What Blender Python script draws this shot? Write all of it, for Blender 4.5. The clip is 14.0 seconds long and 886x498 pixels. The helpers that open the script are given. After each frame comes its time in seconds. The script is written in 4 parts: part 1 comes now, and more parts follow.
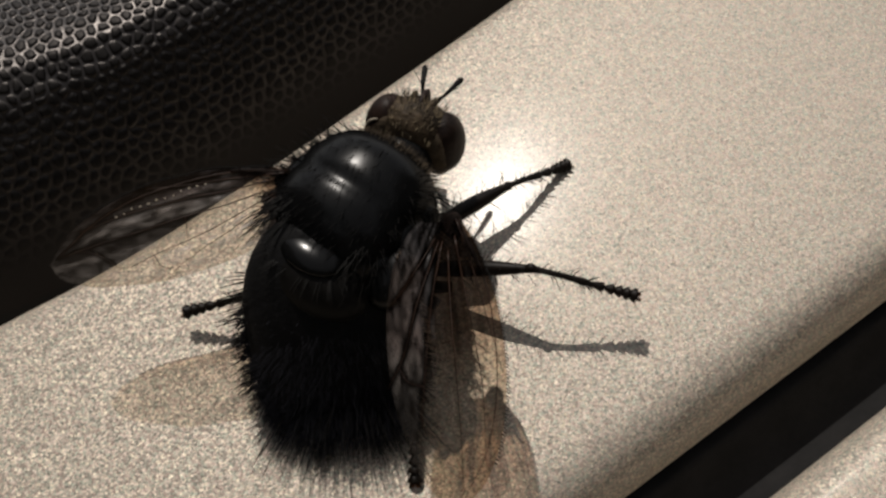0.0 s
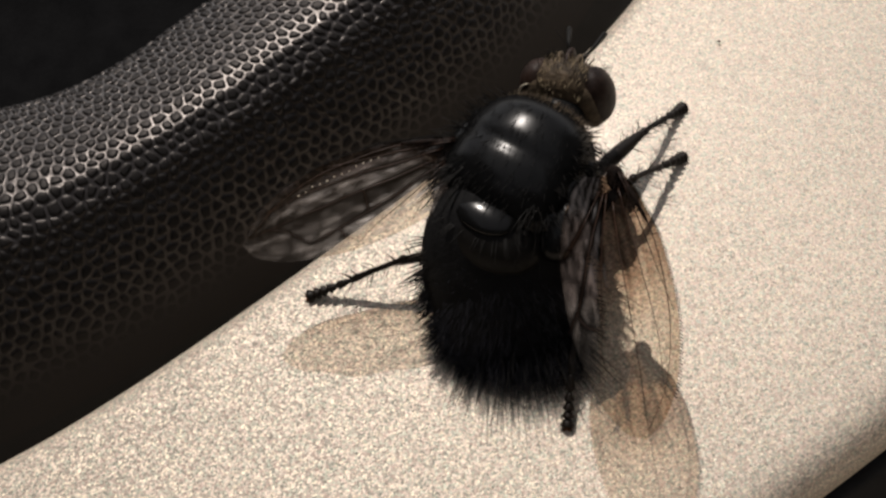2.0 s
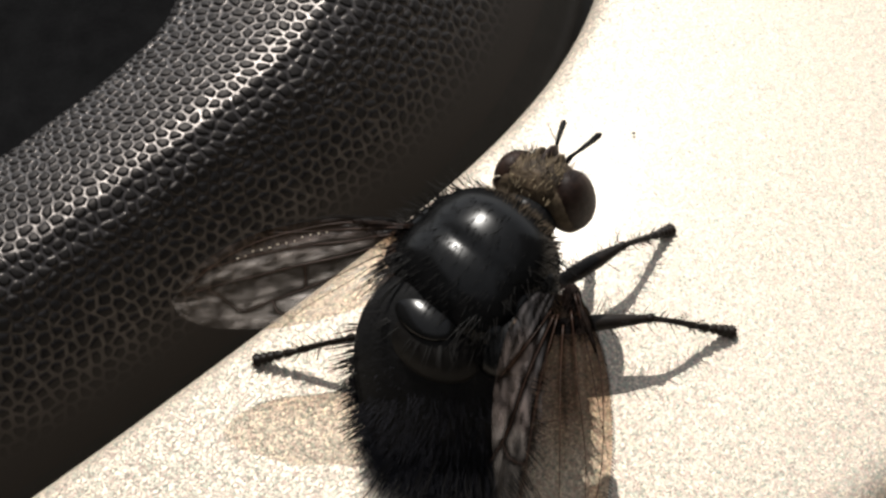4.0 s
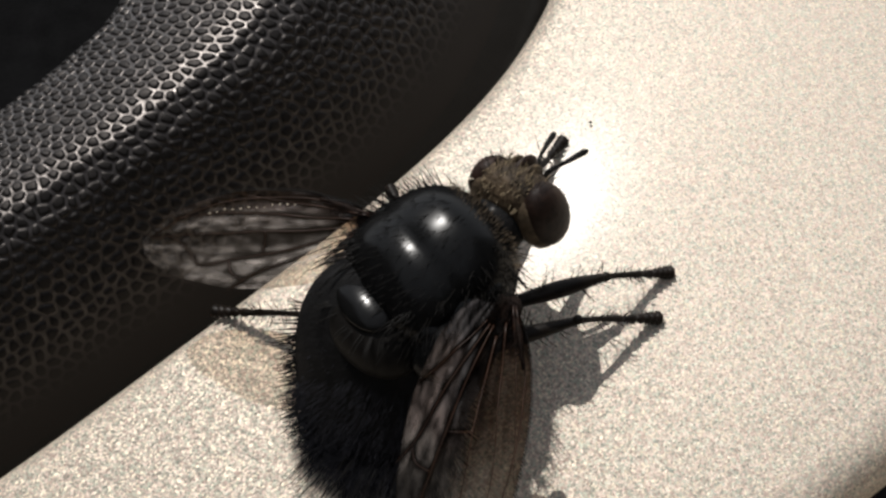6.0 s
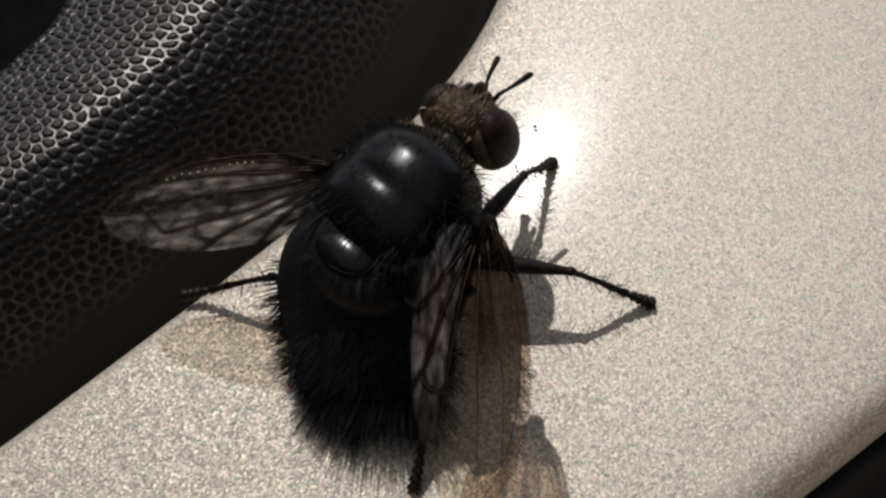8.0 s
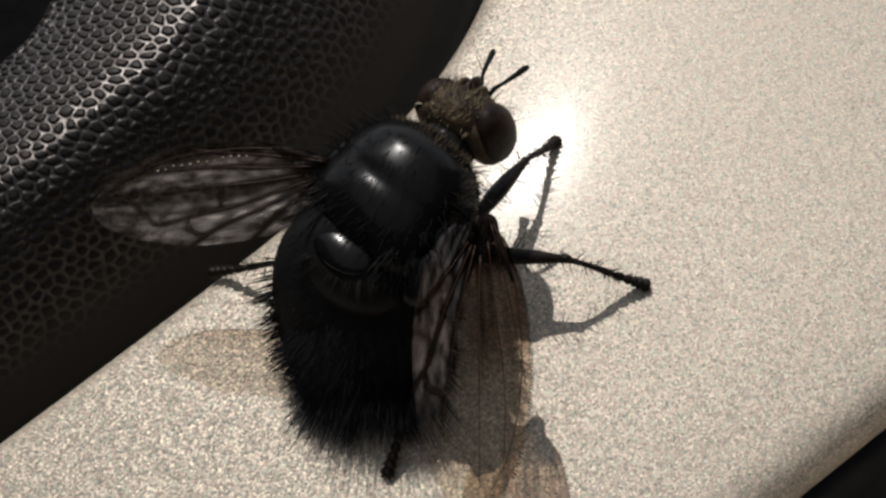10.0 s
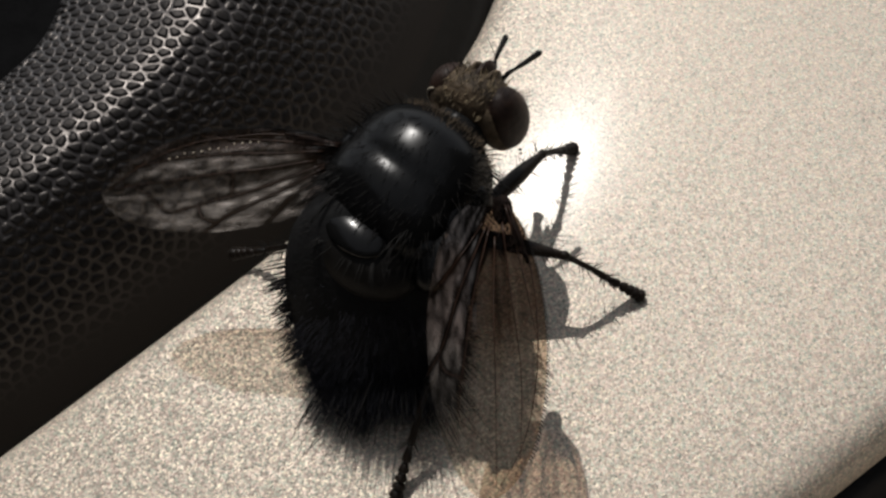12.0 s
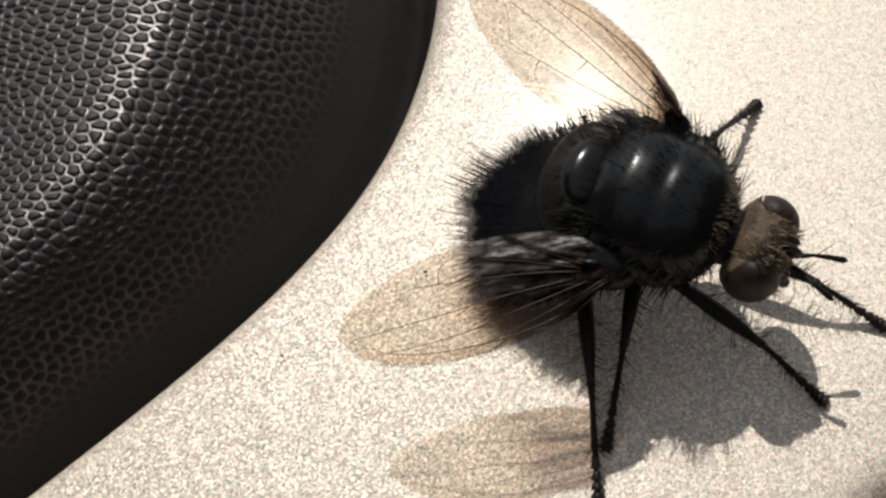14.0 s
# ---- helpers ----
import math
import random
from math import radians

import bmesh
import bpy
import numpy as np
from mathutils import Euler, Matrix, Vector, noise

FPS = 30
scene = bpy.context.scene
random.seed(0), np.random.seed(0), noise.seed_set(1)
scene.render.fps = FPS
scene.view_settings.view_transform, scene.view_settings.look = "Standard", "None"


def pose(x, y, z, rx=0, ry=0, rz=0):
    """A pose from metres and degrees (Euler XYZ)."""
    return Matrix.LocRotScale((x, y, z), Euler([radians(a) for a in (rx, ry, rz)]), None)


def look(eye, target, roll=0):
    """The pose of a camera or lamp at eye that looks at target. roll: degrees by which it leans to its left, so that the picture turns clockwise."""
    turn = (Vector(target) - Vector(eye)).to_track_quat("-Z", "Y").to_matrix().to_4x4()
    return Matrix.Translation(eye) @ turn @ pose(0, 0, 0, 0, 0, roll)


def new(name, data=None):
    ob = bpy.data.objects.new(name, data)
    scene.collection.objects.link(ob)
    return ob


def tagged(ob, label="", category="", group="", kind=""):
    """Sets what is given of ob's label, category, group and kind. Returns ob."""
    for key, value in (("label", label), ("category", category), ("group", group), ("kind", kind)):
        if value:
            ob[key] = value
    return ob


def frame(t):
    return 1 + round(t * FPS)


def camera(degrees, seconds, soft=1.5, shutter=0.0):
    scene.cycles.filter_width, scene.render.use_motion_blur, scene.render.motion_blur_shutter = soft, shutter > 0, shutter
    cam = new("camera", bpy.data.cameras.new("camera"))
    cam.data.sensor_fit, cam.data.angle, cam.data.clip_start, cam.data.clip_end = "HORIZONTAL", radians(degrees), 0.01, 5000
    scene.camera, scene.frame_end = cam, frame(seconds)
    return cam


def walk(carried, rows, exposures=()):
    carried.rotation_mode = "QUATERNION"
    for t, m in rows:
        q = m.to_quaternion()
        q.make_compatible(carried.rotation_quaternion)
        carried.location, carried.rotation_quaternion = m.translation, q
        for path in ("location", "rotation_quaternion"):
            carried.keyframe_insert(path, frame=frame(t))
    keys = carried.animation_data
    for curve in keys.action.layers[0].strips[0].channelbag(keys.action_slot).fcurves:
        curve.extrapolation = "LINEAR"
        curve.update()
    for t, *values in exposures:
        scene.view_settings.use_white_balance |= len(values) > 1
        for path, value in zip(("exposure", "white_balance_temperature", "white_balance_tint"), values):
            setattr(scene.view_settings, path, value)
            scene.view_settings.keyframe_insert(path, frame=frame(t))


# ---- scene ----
cam = camera(44.3, 14.0, soft=2.6)
PATH = [
    (0.0, pose(-0.01007, -0.02876, 0.03402, 27.42, 2.10, -0.02)),
    (0.5, pose(-0.01035, -0.02914, 0.03351, 28.82, 2.07, 0.15)),
    (1.0, pose(-0.01005, -0.02851, 0.03371, 29.54, 2.26, 0.43)),
    (1.5, pose(-0.00896, -0.02550, 0.03533, 27.45, 2.66, 0.89)),
    (2.0, pose(-0.00795, -0.02235, 0.03603, 26.33, 2.62, 0.92)),
    (2.5, pose(-0.00703, -0.01968, 0.03613, 25.83, 2.48, 0.74)),
    (3.0, pose(-0.00643, -0.01885, 0.03552, 27.13, 1.83, 0.25)),
    (5.3, pose(-0.00273, -0.01685, 0.03478, 26.30, 3.45, 0.20)),
    (5.5, pose(-0.00273, -0.01698, 0.03465, 26.28, 3.33, 0.06)),
    (6.0, pose(-0.00243, -0.01731, 0.03406, 26.45, 3.16, 0.09)),
    (6.5, pose(-0.00221, -0.01718, 0.03395, 25.80, 2.82, 0.00)),
    (7.0, pose(-0.00174, -0.01710, 0.03465, 25.13, 2.61, 0.01)),
    (7.5, pose(-0.00133, -0.01634, 0.03510, 24.28, 2.34, -0.33)),
    (10.0, pose(-0.00022, -0.01563, 0.03504, 24.35, 2.48, -0.46)),
    (10.5, pose(-0.00007, -0.01544, 0.03502, 24.03, 2.74, -0.39)),
    (11.0, pose(-0.00017, -0.01558, 0.03486, 24.23, 2.77, -0.32)),
    (11.5, pose(0.00018, -0.01609, 0.03441, 25.38, 3.23, -0.00)),
    (12.0, pose(0.00035, -0.01553, 0.03462, 25.19, 3.40, 0.06)),
    (12.5, pose(0.00042, -0.01490, 0.03499, 25.71, 3.16, -0.31)),
    (13.0, pose(0.00118, -0.01317, 0.03620, 24.64, 3.02, -0.49)),
    (13.5, pose(0.00235, -0.01190, 0.03637, 24.70, 3.29, -0.75)),
    (14.0, pose(0.00493, -0.01083, 0.03609, 24.43, 5.01, 0.08)),
]
EXPOSURES = [(0.0, -0.92, 6550, 12), (1.0, -0.65, 6600, 14), (2.0, -0.45, 6600, 14), (3.0, 0.22, 6350, 10), (5.5, -0.12, 6350, 11),
             (6.5, -0.5, 6150, 11), (7.5, -0.7, 6100, 11), (10.0, -0.68, 6280, 11), (12.0, -0.64, 6280, 11), (13.0, -0.5, 6150, 11),
             (13.6, -0.1, 6200, 11), (14.0, -0.1, 6250, 11)]
walk(cam, PATH, EXPOSURES)

# ---- light: sun through the car's glass, a dim sky around ----
SUN_ZENITH, SUN_AZIMUTH = 37.0, -18.0
sun_dir = Vector((math.sin(radians(SUN_ZENITH)) * math.sin(radians(SUN_AZIMUTH)),
                  math.sin(radians(SUN_ZENITH)) * math.cos(radians(SUN_AZIMUTH)),
                  math.cos(radians(SUN_ZENITH))))
world = bpy.data.worlds.new("sky")
world.use_nodes = True
scene.world = world
wt = world.node_tree
sky = wt.nodes.new("ShaderNodeTexSky")
sky.sky_type = "NISHITA"
sky.sun_disc = False
sky.air_density, sky.dust_density, sky.ozone_density = 1.0, 0.1, 0.6
sky.sun_elevation = radians(90 - SUN_ZENITH)
sky.sun_rotation = radians(SUN_AZIMUTH)
glass_tint = wt.nodes.new("ShaderNodeHueSaturation")
glass_tint.inputs["Saturation"].default_value = 0.12
wt.links.new(sky.outputs[0], glass_tint.inputs["Color"])
wt.links.new(glass_tint.outputs[0], wt.nodes["Background"].inputs[0])
wt.nodes["Background"].inputs[1].default_value = 0.15
sun = new("sun", bpy.data.lights.new("sun", "SUN"))
sun.data.energy = 4.0
sun.data.angle = radians(0.6)
sun.data.color = (1.0, 0.95, 0.87)
sun.matrix_world = look(sun_dir * 0.5, (0, 0, 0))

MM = 0.001      # shapes are written in millimetres


# ---- materials ----
def material(name, colour, rough=0.5, metal=0.0, spec=0.5):
    m = bpy.data.materials.new(name)
    m.use_nodes = True
    b = m.node_tree.nodes["Principled BSDF"]
    b.inputs["Base Color"].default_value = (*colour, 1)
    b.inputs["Roughness"].default_value = rough
    b.inputs["Metallic"].default_value = metal
    b.inputs["Specular IOR Level"].default_value = spec
    return m, m.node_tree, b


def node(nt, kind, **values):
    n = nt.nodes.new(kind)
    for key, value in values.items():
        n.inputs[key].default_value = value
    return n


def object_coords(nt):
    return nt.nodes.new("ShaderNodeTexCoord").outputs["Object"]


def ramp(nt, source, stops):
    r = nt.nodes.new("ShaderNodeValToRGB")
    while len(r.color_ramp.elements) < len(stops):
        r.color_ramp.elements.new(0.5)
    for e, (p, c) in zip(r.color_ramp.elements, stops):
        e.position, e.color = p, (*c, 1) if len(c) == 3 else c
    nt.links.new(source, r.inputs[0])
    return r.outputs[0]


def mottled(name, dark, light, grain, rough, spec=0.5, bump=0.0, coat=0.0, haze=0.2):
    """A dull surface with a mottle at two scales (per metre) and a fine relief."""
    m, nt, b = material(name, light, rough, 0.0, spec)
    co = object_coords(nt)
    n1 = node(nt, "ShaderNodeTexNoise", Scale=grain, Detail=5.0)
    n2 = node(nt, "ShaderNodeTexNoise", Scale=grain * 7, Detail=3.0)
    for n in (n1, n2):
        nt.links.new(co, n.inputs["Vector"])
    mix = node(nt, "ShaderNodeMath")
    mix.operation = "MULTIPLY_ADD"
    mix.inputs[1].default_value = 0.35
    nt.links.new(n2.outputs[0], mix.inputs[0])
    half = node(nt, "ShaderNodeMath")
    half.operation = "MULTIPLY"
    half.inputs[1].default_value = 0.65
    nt.links.new(n1.outputs[0], half.inputs[0])
    nt.links.new(half.outputs[0], mix.inputs[2])
    nt.links.new(ramp(nt, mix.outputs[0], [(0.32, dark), (0.68, light)]), b.inputs["Base Color"])
    if bump:
        bp = node(nt, "ShaderNodeBump", Strength=bump, Distance=0.00003)
        nt.links.new(n2.outputs[0], bp.inputs["Height"])
        nt.links.new(bp.outputs[0], b.inputs["Normal"])
    if coat:
        b.inputs["Coat Weight"].default_value = coat
        b.inputs["Coat Roughness"].default_value = haze
    return m


def flake_paint():
    """Champagne metallic paint: tilted flakes of two sizes under a satin lacquer."""
    m, nt, b = material("metallic_paint", (0.5, 0.45, 0.37), 0.42, 0.12, 0.3)
    co = object_coords(nt)
    geo = nt.nodes.new("ShaderNodeNewGeometry")
    # all normals lean a little, set to shift the sun's highlight across the paint
    lean = nt.nodes.new("ShaderNodeVectorMath")
    lean.operation = "ADD"
    lean.inputs[1].default_value = (-0.112, 0.03, 0.0)
    nt.links.new(geo.outputs["Normal"], lean.inputs[0])
    flat = nt.nodes.new("ShaderNodeVectorMath")
    flat.operation = "NORMALIZE"
    nt.links.new(lean.outputs[0], flat.inputs[0])
    nt.links.new(flat.outputs[0], b.inputs["Coat Normal"])
    total = flat.outputs[0]
    cells = []
    for scale, tilt in ((11000.0, 0.05), (14500.0, 0.27), (28000.0, 0.3)):
        v = node(nt, "ShaderNodeTexVoronoi", Scale=scale)
        nt.links.new(co, v.inputs["Vector"])
        cells.append(v)
        sub = nt.nodes.new("ShaderNodeVectorMath")
        sub.operation = "SUBTRACT"
        nt.links.new(v.outputs["Color"], sub.inputs[0])
        sub.inputs[1].default_value = (0.5, 0.5, 0.5)
        mul = nt.nodes.new("ShaderNodeVectorMath")
        mul.operation = "SCALE"
        mul.inputs["Scale"].default_value = tilt
        nt.links.new(sub.outputs[0], mul.inputs[0])
        add = nt.nodes.new("ShaderNodeVectorMath")
        add.operation = "ADD"
        nt.links.new(total, add.inputs[0])
        nt.links.new(mul.outputs[0], add.inputs[1])
        total = add.outputs[0]
    nrm = nt.nodes.new("ShaderNodeVectorMath")
    nrm.operation = "NORMALIZE"
    nt.links.new(total, nrm.inputs[0])
    nt.links.new(nrm.outputs[0], b.inputs["Normal"])
    sep = nt.nodes.new("ShaderNodeSeparateColor")
    nt.links.new(cells[1].outputs["Color"], sep.inputs[0])
    nt.links.new(ramp(nt, sep.outputs[0], [(0.0, (0.29, 0.31, 0.26)), (0.3, (0.53, 0.40, 0.335)), (0.5, (0.47, 0.49, 0.39)),
                                           (0.75, (0.66, 0.53, 0.45)), (1.0, (0.85, 0.75, 0.57))]), b.inputs["Base Color"])
    b.inputs["Coat Weight"].default_value = 0.15
    b.inputs["Coat Roughness"].default_value = 0.185
    return m


def grain_material():
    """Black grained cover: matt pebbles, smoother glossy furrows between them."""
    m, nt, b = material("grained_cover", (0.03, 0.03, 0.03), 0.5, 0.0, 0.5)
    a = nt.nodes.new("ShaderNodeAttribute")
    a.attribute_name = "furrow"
    co = object_coords(nt)
    n = node(nt, "ShaderNodeTexNoise", Scale=1500.0, Detail=4.0)
    nt.links.new(co, n.inputs["Vector"])
    fine = node(nt, "ShaderNodeTexNoise", Scale=16000.0, Detail=3.0)
    nt.links.new(co, fine.inputs["Vector"])
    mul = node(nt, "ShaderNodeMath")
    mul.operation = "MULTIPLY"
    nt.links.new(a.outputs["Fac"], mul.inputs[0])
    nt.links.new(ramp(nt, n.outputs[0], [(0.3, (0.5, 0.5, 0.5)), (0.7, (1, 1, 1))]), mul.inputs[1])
    # furrows a little paler, smoother and glossier than the pebbles
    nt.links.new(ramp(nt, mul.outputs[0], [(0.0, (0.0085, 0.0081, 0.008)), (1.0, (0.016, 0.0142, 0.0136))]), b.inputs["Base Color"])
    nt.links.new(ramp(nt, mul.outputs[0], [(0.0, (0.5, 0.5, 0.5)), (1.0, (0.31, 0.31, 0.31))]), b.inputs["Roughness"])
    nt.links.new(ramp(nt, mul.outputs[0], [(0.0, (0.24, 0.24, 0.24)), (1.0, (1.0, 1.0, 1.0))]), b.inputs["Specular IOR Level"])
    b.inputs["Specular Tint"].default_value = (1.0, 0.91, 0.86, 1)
    bp = node(nt, "ShaderNodeBump", Strength=0.35, Distance=0.00002)
    nt.links.new(fine.outputs[0], bp.inputs["Height"])
    nt.links.new(bp.outputs[0], b.inputs["Normal"])
    return m


def wing_material():
    """A clear brownish film, smokier at the root, with a weak sheen."""
    m = bpy.data.materials.new("wing_film")
    m.use_nodes = True
    nt = m.node_tree
    nt.nodes.clear()
    out = nt.nodes.new("ShaderNodeOutputMaterial")
    a = nt.nodes.new("ShaderNodeAttribute")
    a.attribute_name = "root"
    co = object_coords(nt)
    n = node(nt, "ShaderNodeTexNoise", Scale=2500.0, Detail=4.0)
    nt.links.new(co, n.inputs["Vector"])
    add = node(nt, "ShaderNodeMath")
    add.operation = "MULTIPLY_ADD"
    add.inputs[1].default_value = 0.25
    nt.links.new(n.outputs[0], add.inputs[0])
    nt.links.new(a.outputs["Fac"], add.inputs[2])
    tr = nt.nodes.new("ShaderNodeBsdfTransparent")
    nt.links.new(ramp(nt, add.outputs[0], [(0.1, (0.77, 0.715, 0.64)), (0.45, (0.65, 0.56, 0.46)), (0.8, (0.35, 0.255, 0.19)), (1.0, (0.10, 0.07, 0.05))]),
                 tr.inputs[0])
    film = nt.nodes.new("ShaderNodeBsdfPrincipled")
    nt.links.new(ramp(nt, add.outputs[0], [(0.15, (0.50, 0.44, 0.39)), (0.5, (0.20, 0.155, 0.135)), (1.0, (0.12, 0.108, 0.105))]), film.inputs["Base Color"])
    film.inputs["Specular IOR Level"].default_value = 0.5
    film.inputs["Roughness"].default_value = 0.3
    # crumpled creases run along the wing, stronger towards the root
    stretch = nt.nodes.new("ShaderNodeMapping")
    stretch.inputs["Scale"].default_value = (0.4, 1.0, 1.0)
    stretch.inputs["Rotation"].default_value = (0, 0, 0.12)
    nt.links.new(co, stretch.inputs["Vector"])
    w = node(nt, "ShaderNodeTexNoise", Scale=3800.0, Detail=6.0)
    nt.links.new(stretch.outputs[0], w.inputs["Vector"])
    bp = node(nt, "ShaderNodeBump", Strength=0.8, Distance=0.0001)
    nt.links.new(w.outputs[0], bp.inputs["Height"])
    nt.links.new(bp.outputs[0], film.inputs["Normal"])
    crease = node(nt, "ShaderNodeMath")
    crease.operation = "MULTIPLY"
    nt.links.new(ramp(nt, w.outputs[0], [(0.38, (0.1, 0.1, 0.1)), (0.66, (0.7, 0.7, 0.7))]), crease.inputs[0])
    fold = nt.nodes.new("ShaderNodeAttribute")
    fold.attribute_name = "fold"
    nt.links.new(fold.outputs["Fac"], crease.inputs[1])
    mix = nt.nodes.new("ShaderNodeMixShader")
    nt.links.new(crease.outputs[0], mix.inputs[0])
    nt.links.new(tr.outputs[0], mix.inputs[1])
    nt.links.new(film.outputs[0], mix.inputs[2])
    nt.links.new(mix.outputs[0], out.inputs[0])
    return m


# near-black of the recess sheet: the recess's shade is put into this colour
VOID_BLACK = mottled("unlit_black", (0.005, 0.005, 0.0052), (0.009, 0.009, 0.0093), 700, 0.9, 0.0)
PAINT = flake_paint()
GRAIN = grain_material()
SKIRT = mottled("smooth_black_plastic", (0.007, 0.0068, 0.0066), (0.012, 0.0115, 0.011), 900, 0.5, 0.2, 0.15)
UNSEEN_WALL = mottled("unseen_wall_grey", (0.05, 0.048, 0.045), (0.08, 0.076, 0.07), 60, 0.9, 0.1)
RUBBER = mottled("dark_channel", (0.016, 0.016, 0.016), (0.026, 0.025, 0.025), 700, 0.85, 0.1, 0.2)
MATT = mottled("matt_black_chitin", (0.010, 0.010, 0.0102), (0.017, 0.0167, 0.0168), 1200, 0.75, 0.02, 1.2, 0.07, 0.25)
DUSTED = mottled("dusted_chitin", (0.003, 0.003, 0.003), (0.006, 0.0062, 0.0065), 700, 0.6, 0.0, 1.4, 0.42, 0.25)
GLOSS = mottled("glossy_chitin", (0.003, 0.003, 0.003), (0.006, 0.006, 0.006), 1300, 0.6, 0.0, 1.8, 0.5, 0.2)
HAIR = mottled("black_bristle", (0.005, 0.0045, 0.004), (0.012, 0.011, 0.010), 3000, 0.5, 0.12)
SOFT_HAIR = mottled("grey_fur", (0.014, 0.014, 0.016), (0.030, 0.030, 0.036), 3000, 0.8, 0.03)
FACE = mottled("golden_pollen", (0.004, 0.003, 0.002), (0.12, 0.085, 0.052), 700, 0.62, 0.2, 2.5)
EYE = mottled("brown_eye", (0.005, 0.003, 0.0025), (0.042, 0.023, 0.016), 700, 0.5, 0.2, 0.6)
ORBIT = mottled("tawny_band", (0.02, 0.015, 0.010), (0.17, 0.125, 0.08), 2300, 0.6, 0.2, 0.8)
LEG = mottled("dark_leg", (0.004, 0.003, 0.002), (0.014, 0.009, 0.006), 1800, 0.45, 0.2, 0.2)
PAD = mottled("rusty_pad", (0.10, 0.035, 0.012), (0.28, 0.11, 0.04), 3000, 0.5, 0.4)
CREAM = mottled("cream_stripe", (0.34, 0.29, 0.21), (0.6, 0.53, 0.42), 2600, 0.6, 0.2, 0.4)
CREAM_DUST = mottled("golden_dust", (0.03, 0.022, 0.013), (0.36, 0.28, 0.17), 2600, 0.6, 0.2, 0.6)
ROOT = mottled("rusty_root", (0.003, 0.002, 0.0015), (0.016, 0.008, 0.005), 2600, 0.6, 0.1, 1.5)
VEIN = mottled("wing_vein", (0.012, 0.005, 0.003), (0.06, 0.026, 0.013), 900, 0.45, 0.4)
SCALE = mottled("pale_scale", (0.05, 0.05, 0.05), (0.17, 0.17, 0.17), 1700, 0.4, 0.4, 0.6)
DUST = mottled("dust", (0.03, 0.028, 0.025), (0.09, 0.08, 0.07), 4000, 0.8, 0.2)
FILM = wing_material()


# ---- shape helpers (millimetres) ----
class Shape:
    """Collects vertices and faces of one mesh."""

    def __init__(self):
        self.v, self.f = [], []

    def add(self, verts, faces):
        k = len(self.v)
        self.v.extend(tuple(map(float, p)) for p in verts)
        self.f.extend(tuple(i + k for i in q) for q in faces)
        return self

    def grid(self, rows, closed=False):
        """rows: equal lists of points; closed: each row is a ring."""
        n, m = len(rows), len(rows[0])
        faces = []
        for i in range(n - 1):
            for j in range(m if closed else m - 1):
                k = (j + 1) % m
                faces.append((i * m + j, i * m + k, (i + 1) * m + k, (i + 1) * m + j))
        if closed:
            faces.append(tuple(range(m - 1, -1, -1)))
            faces.append(tuple((n - 1) * m + j for j in range(m)))
        return self.add([p for r in rows for p in r], faces)

    def tube(self, points, radii, n=8):
        points = [Vector(p) for p in points]
        side = None
        rows = []
        for i, p in enumerate(points):
            d = (points[min(i + 1, len(points) - 1)] - points[max(i - 1, 0)]).normalized()
            if side is None:
                side = d.orthogonal().normalized()
            side = (side - d * side.dot(d)).normalized()
            up = d.cross(side)
            r = radii[i]
            rows.append([p + (side * math.cos(a) + up * math.sin(a)) * r for a in
                         (2 * math.pi * j / n for j in range(n))])
        return self.grid(rows, True)

    def blob(self, centre, semi, nu=24, nv=16, turn=None):
        rows = []
        for i in range(nv + 1):
            th = math.pi * (0.02 + 0.96 * i / nv)
            row = []
            for j in range(nu):
                a = 2 * math.pi * j / nu
                p = Vector((math.sin(th) * math.cos(a) * semi[0], -math.cos(th) * semi[1], math.sin(th) * math.sin(a) * semi[2]))
                row.append((turn @ p if turn else p) + Vector(centre))
            rows.append(row)
        return self.grid(rows, True)

    def bristle(self, base, way, length, radius, droop=0.0):
        base, way = Vector(base), Vector(way).normalized()
        side = way.orthogonal().normalized()
        up = way.cross(side)
        verts = []
        for s, r in ((0.0, 1.0), (0.45, 0.8), (0.8, 0.45)):
            c = base + way * (length * s) + Vector((0, 0, -droop * length * s * s))
            for j in range(3):
                a = 2 * math.pi * j / 3
                verts.append(c + (side * math.cos(a) + up * math.sin(a)) * radius * r)
        verts.append(base + way * length + Vector((0, 0, -droop * length)))
        faces = []
        for i in range(2):
            for j in range(3):
                k = (j + 1) % 3
                faces.append((i * 3 + j, i * 3 + k, i * 3 + 3 + k, i * 3 + 3 + j))
        faces += [(6, 7, 9), (7, 8, 9), (8, 6, 9)]
        return self.add(verts, faces)


def part(name, shape, mat, parent=None, label="", smooth=True):
    """Links a shape as one mesh object, under a thing or a part."""
    me = bpy.data.meshes.new(name)
    me.from_pydata([(x * MM, y * MM, z * MM) for x, y, z in shape.v], [], shape.f)
    me.materials.append(mat)
    if smooth:
        me.polygons.foreach_set("use_smooth", [True] * len(me.polygons))
    me.update()
    ob = new(name, me)
    ob.parent = parent
    return tagged(ob, label)


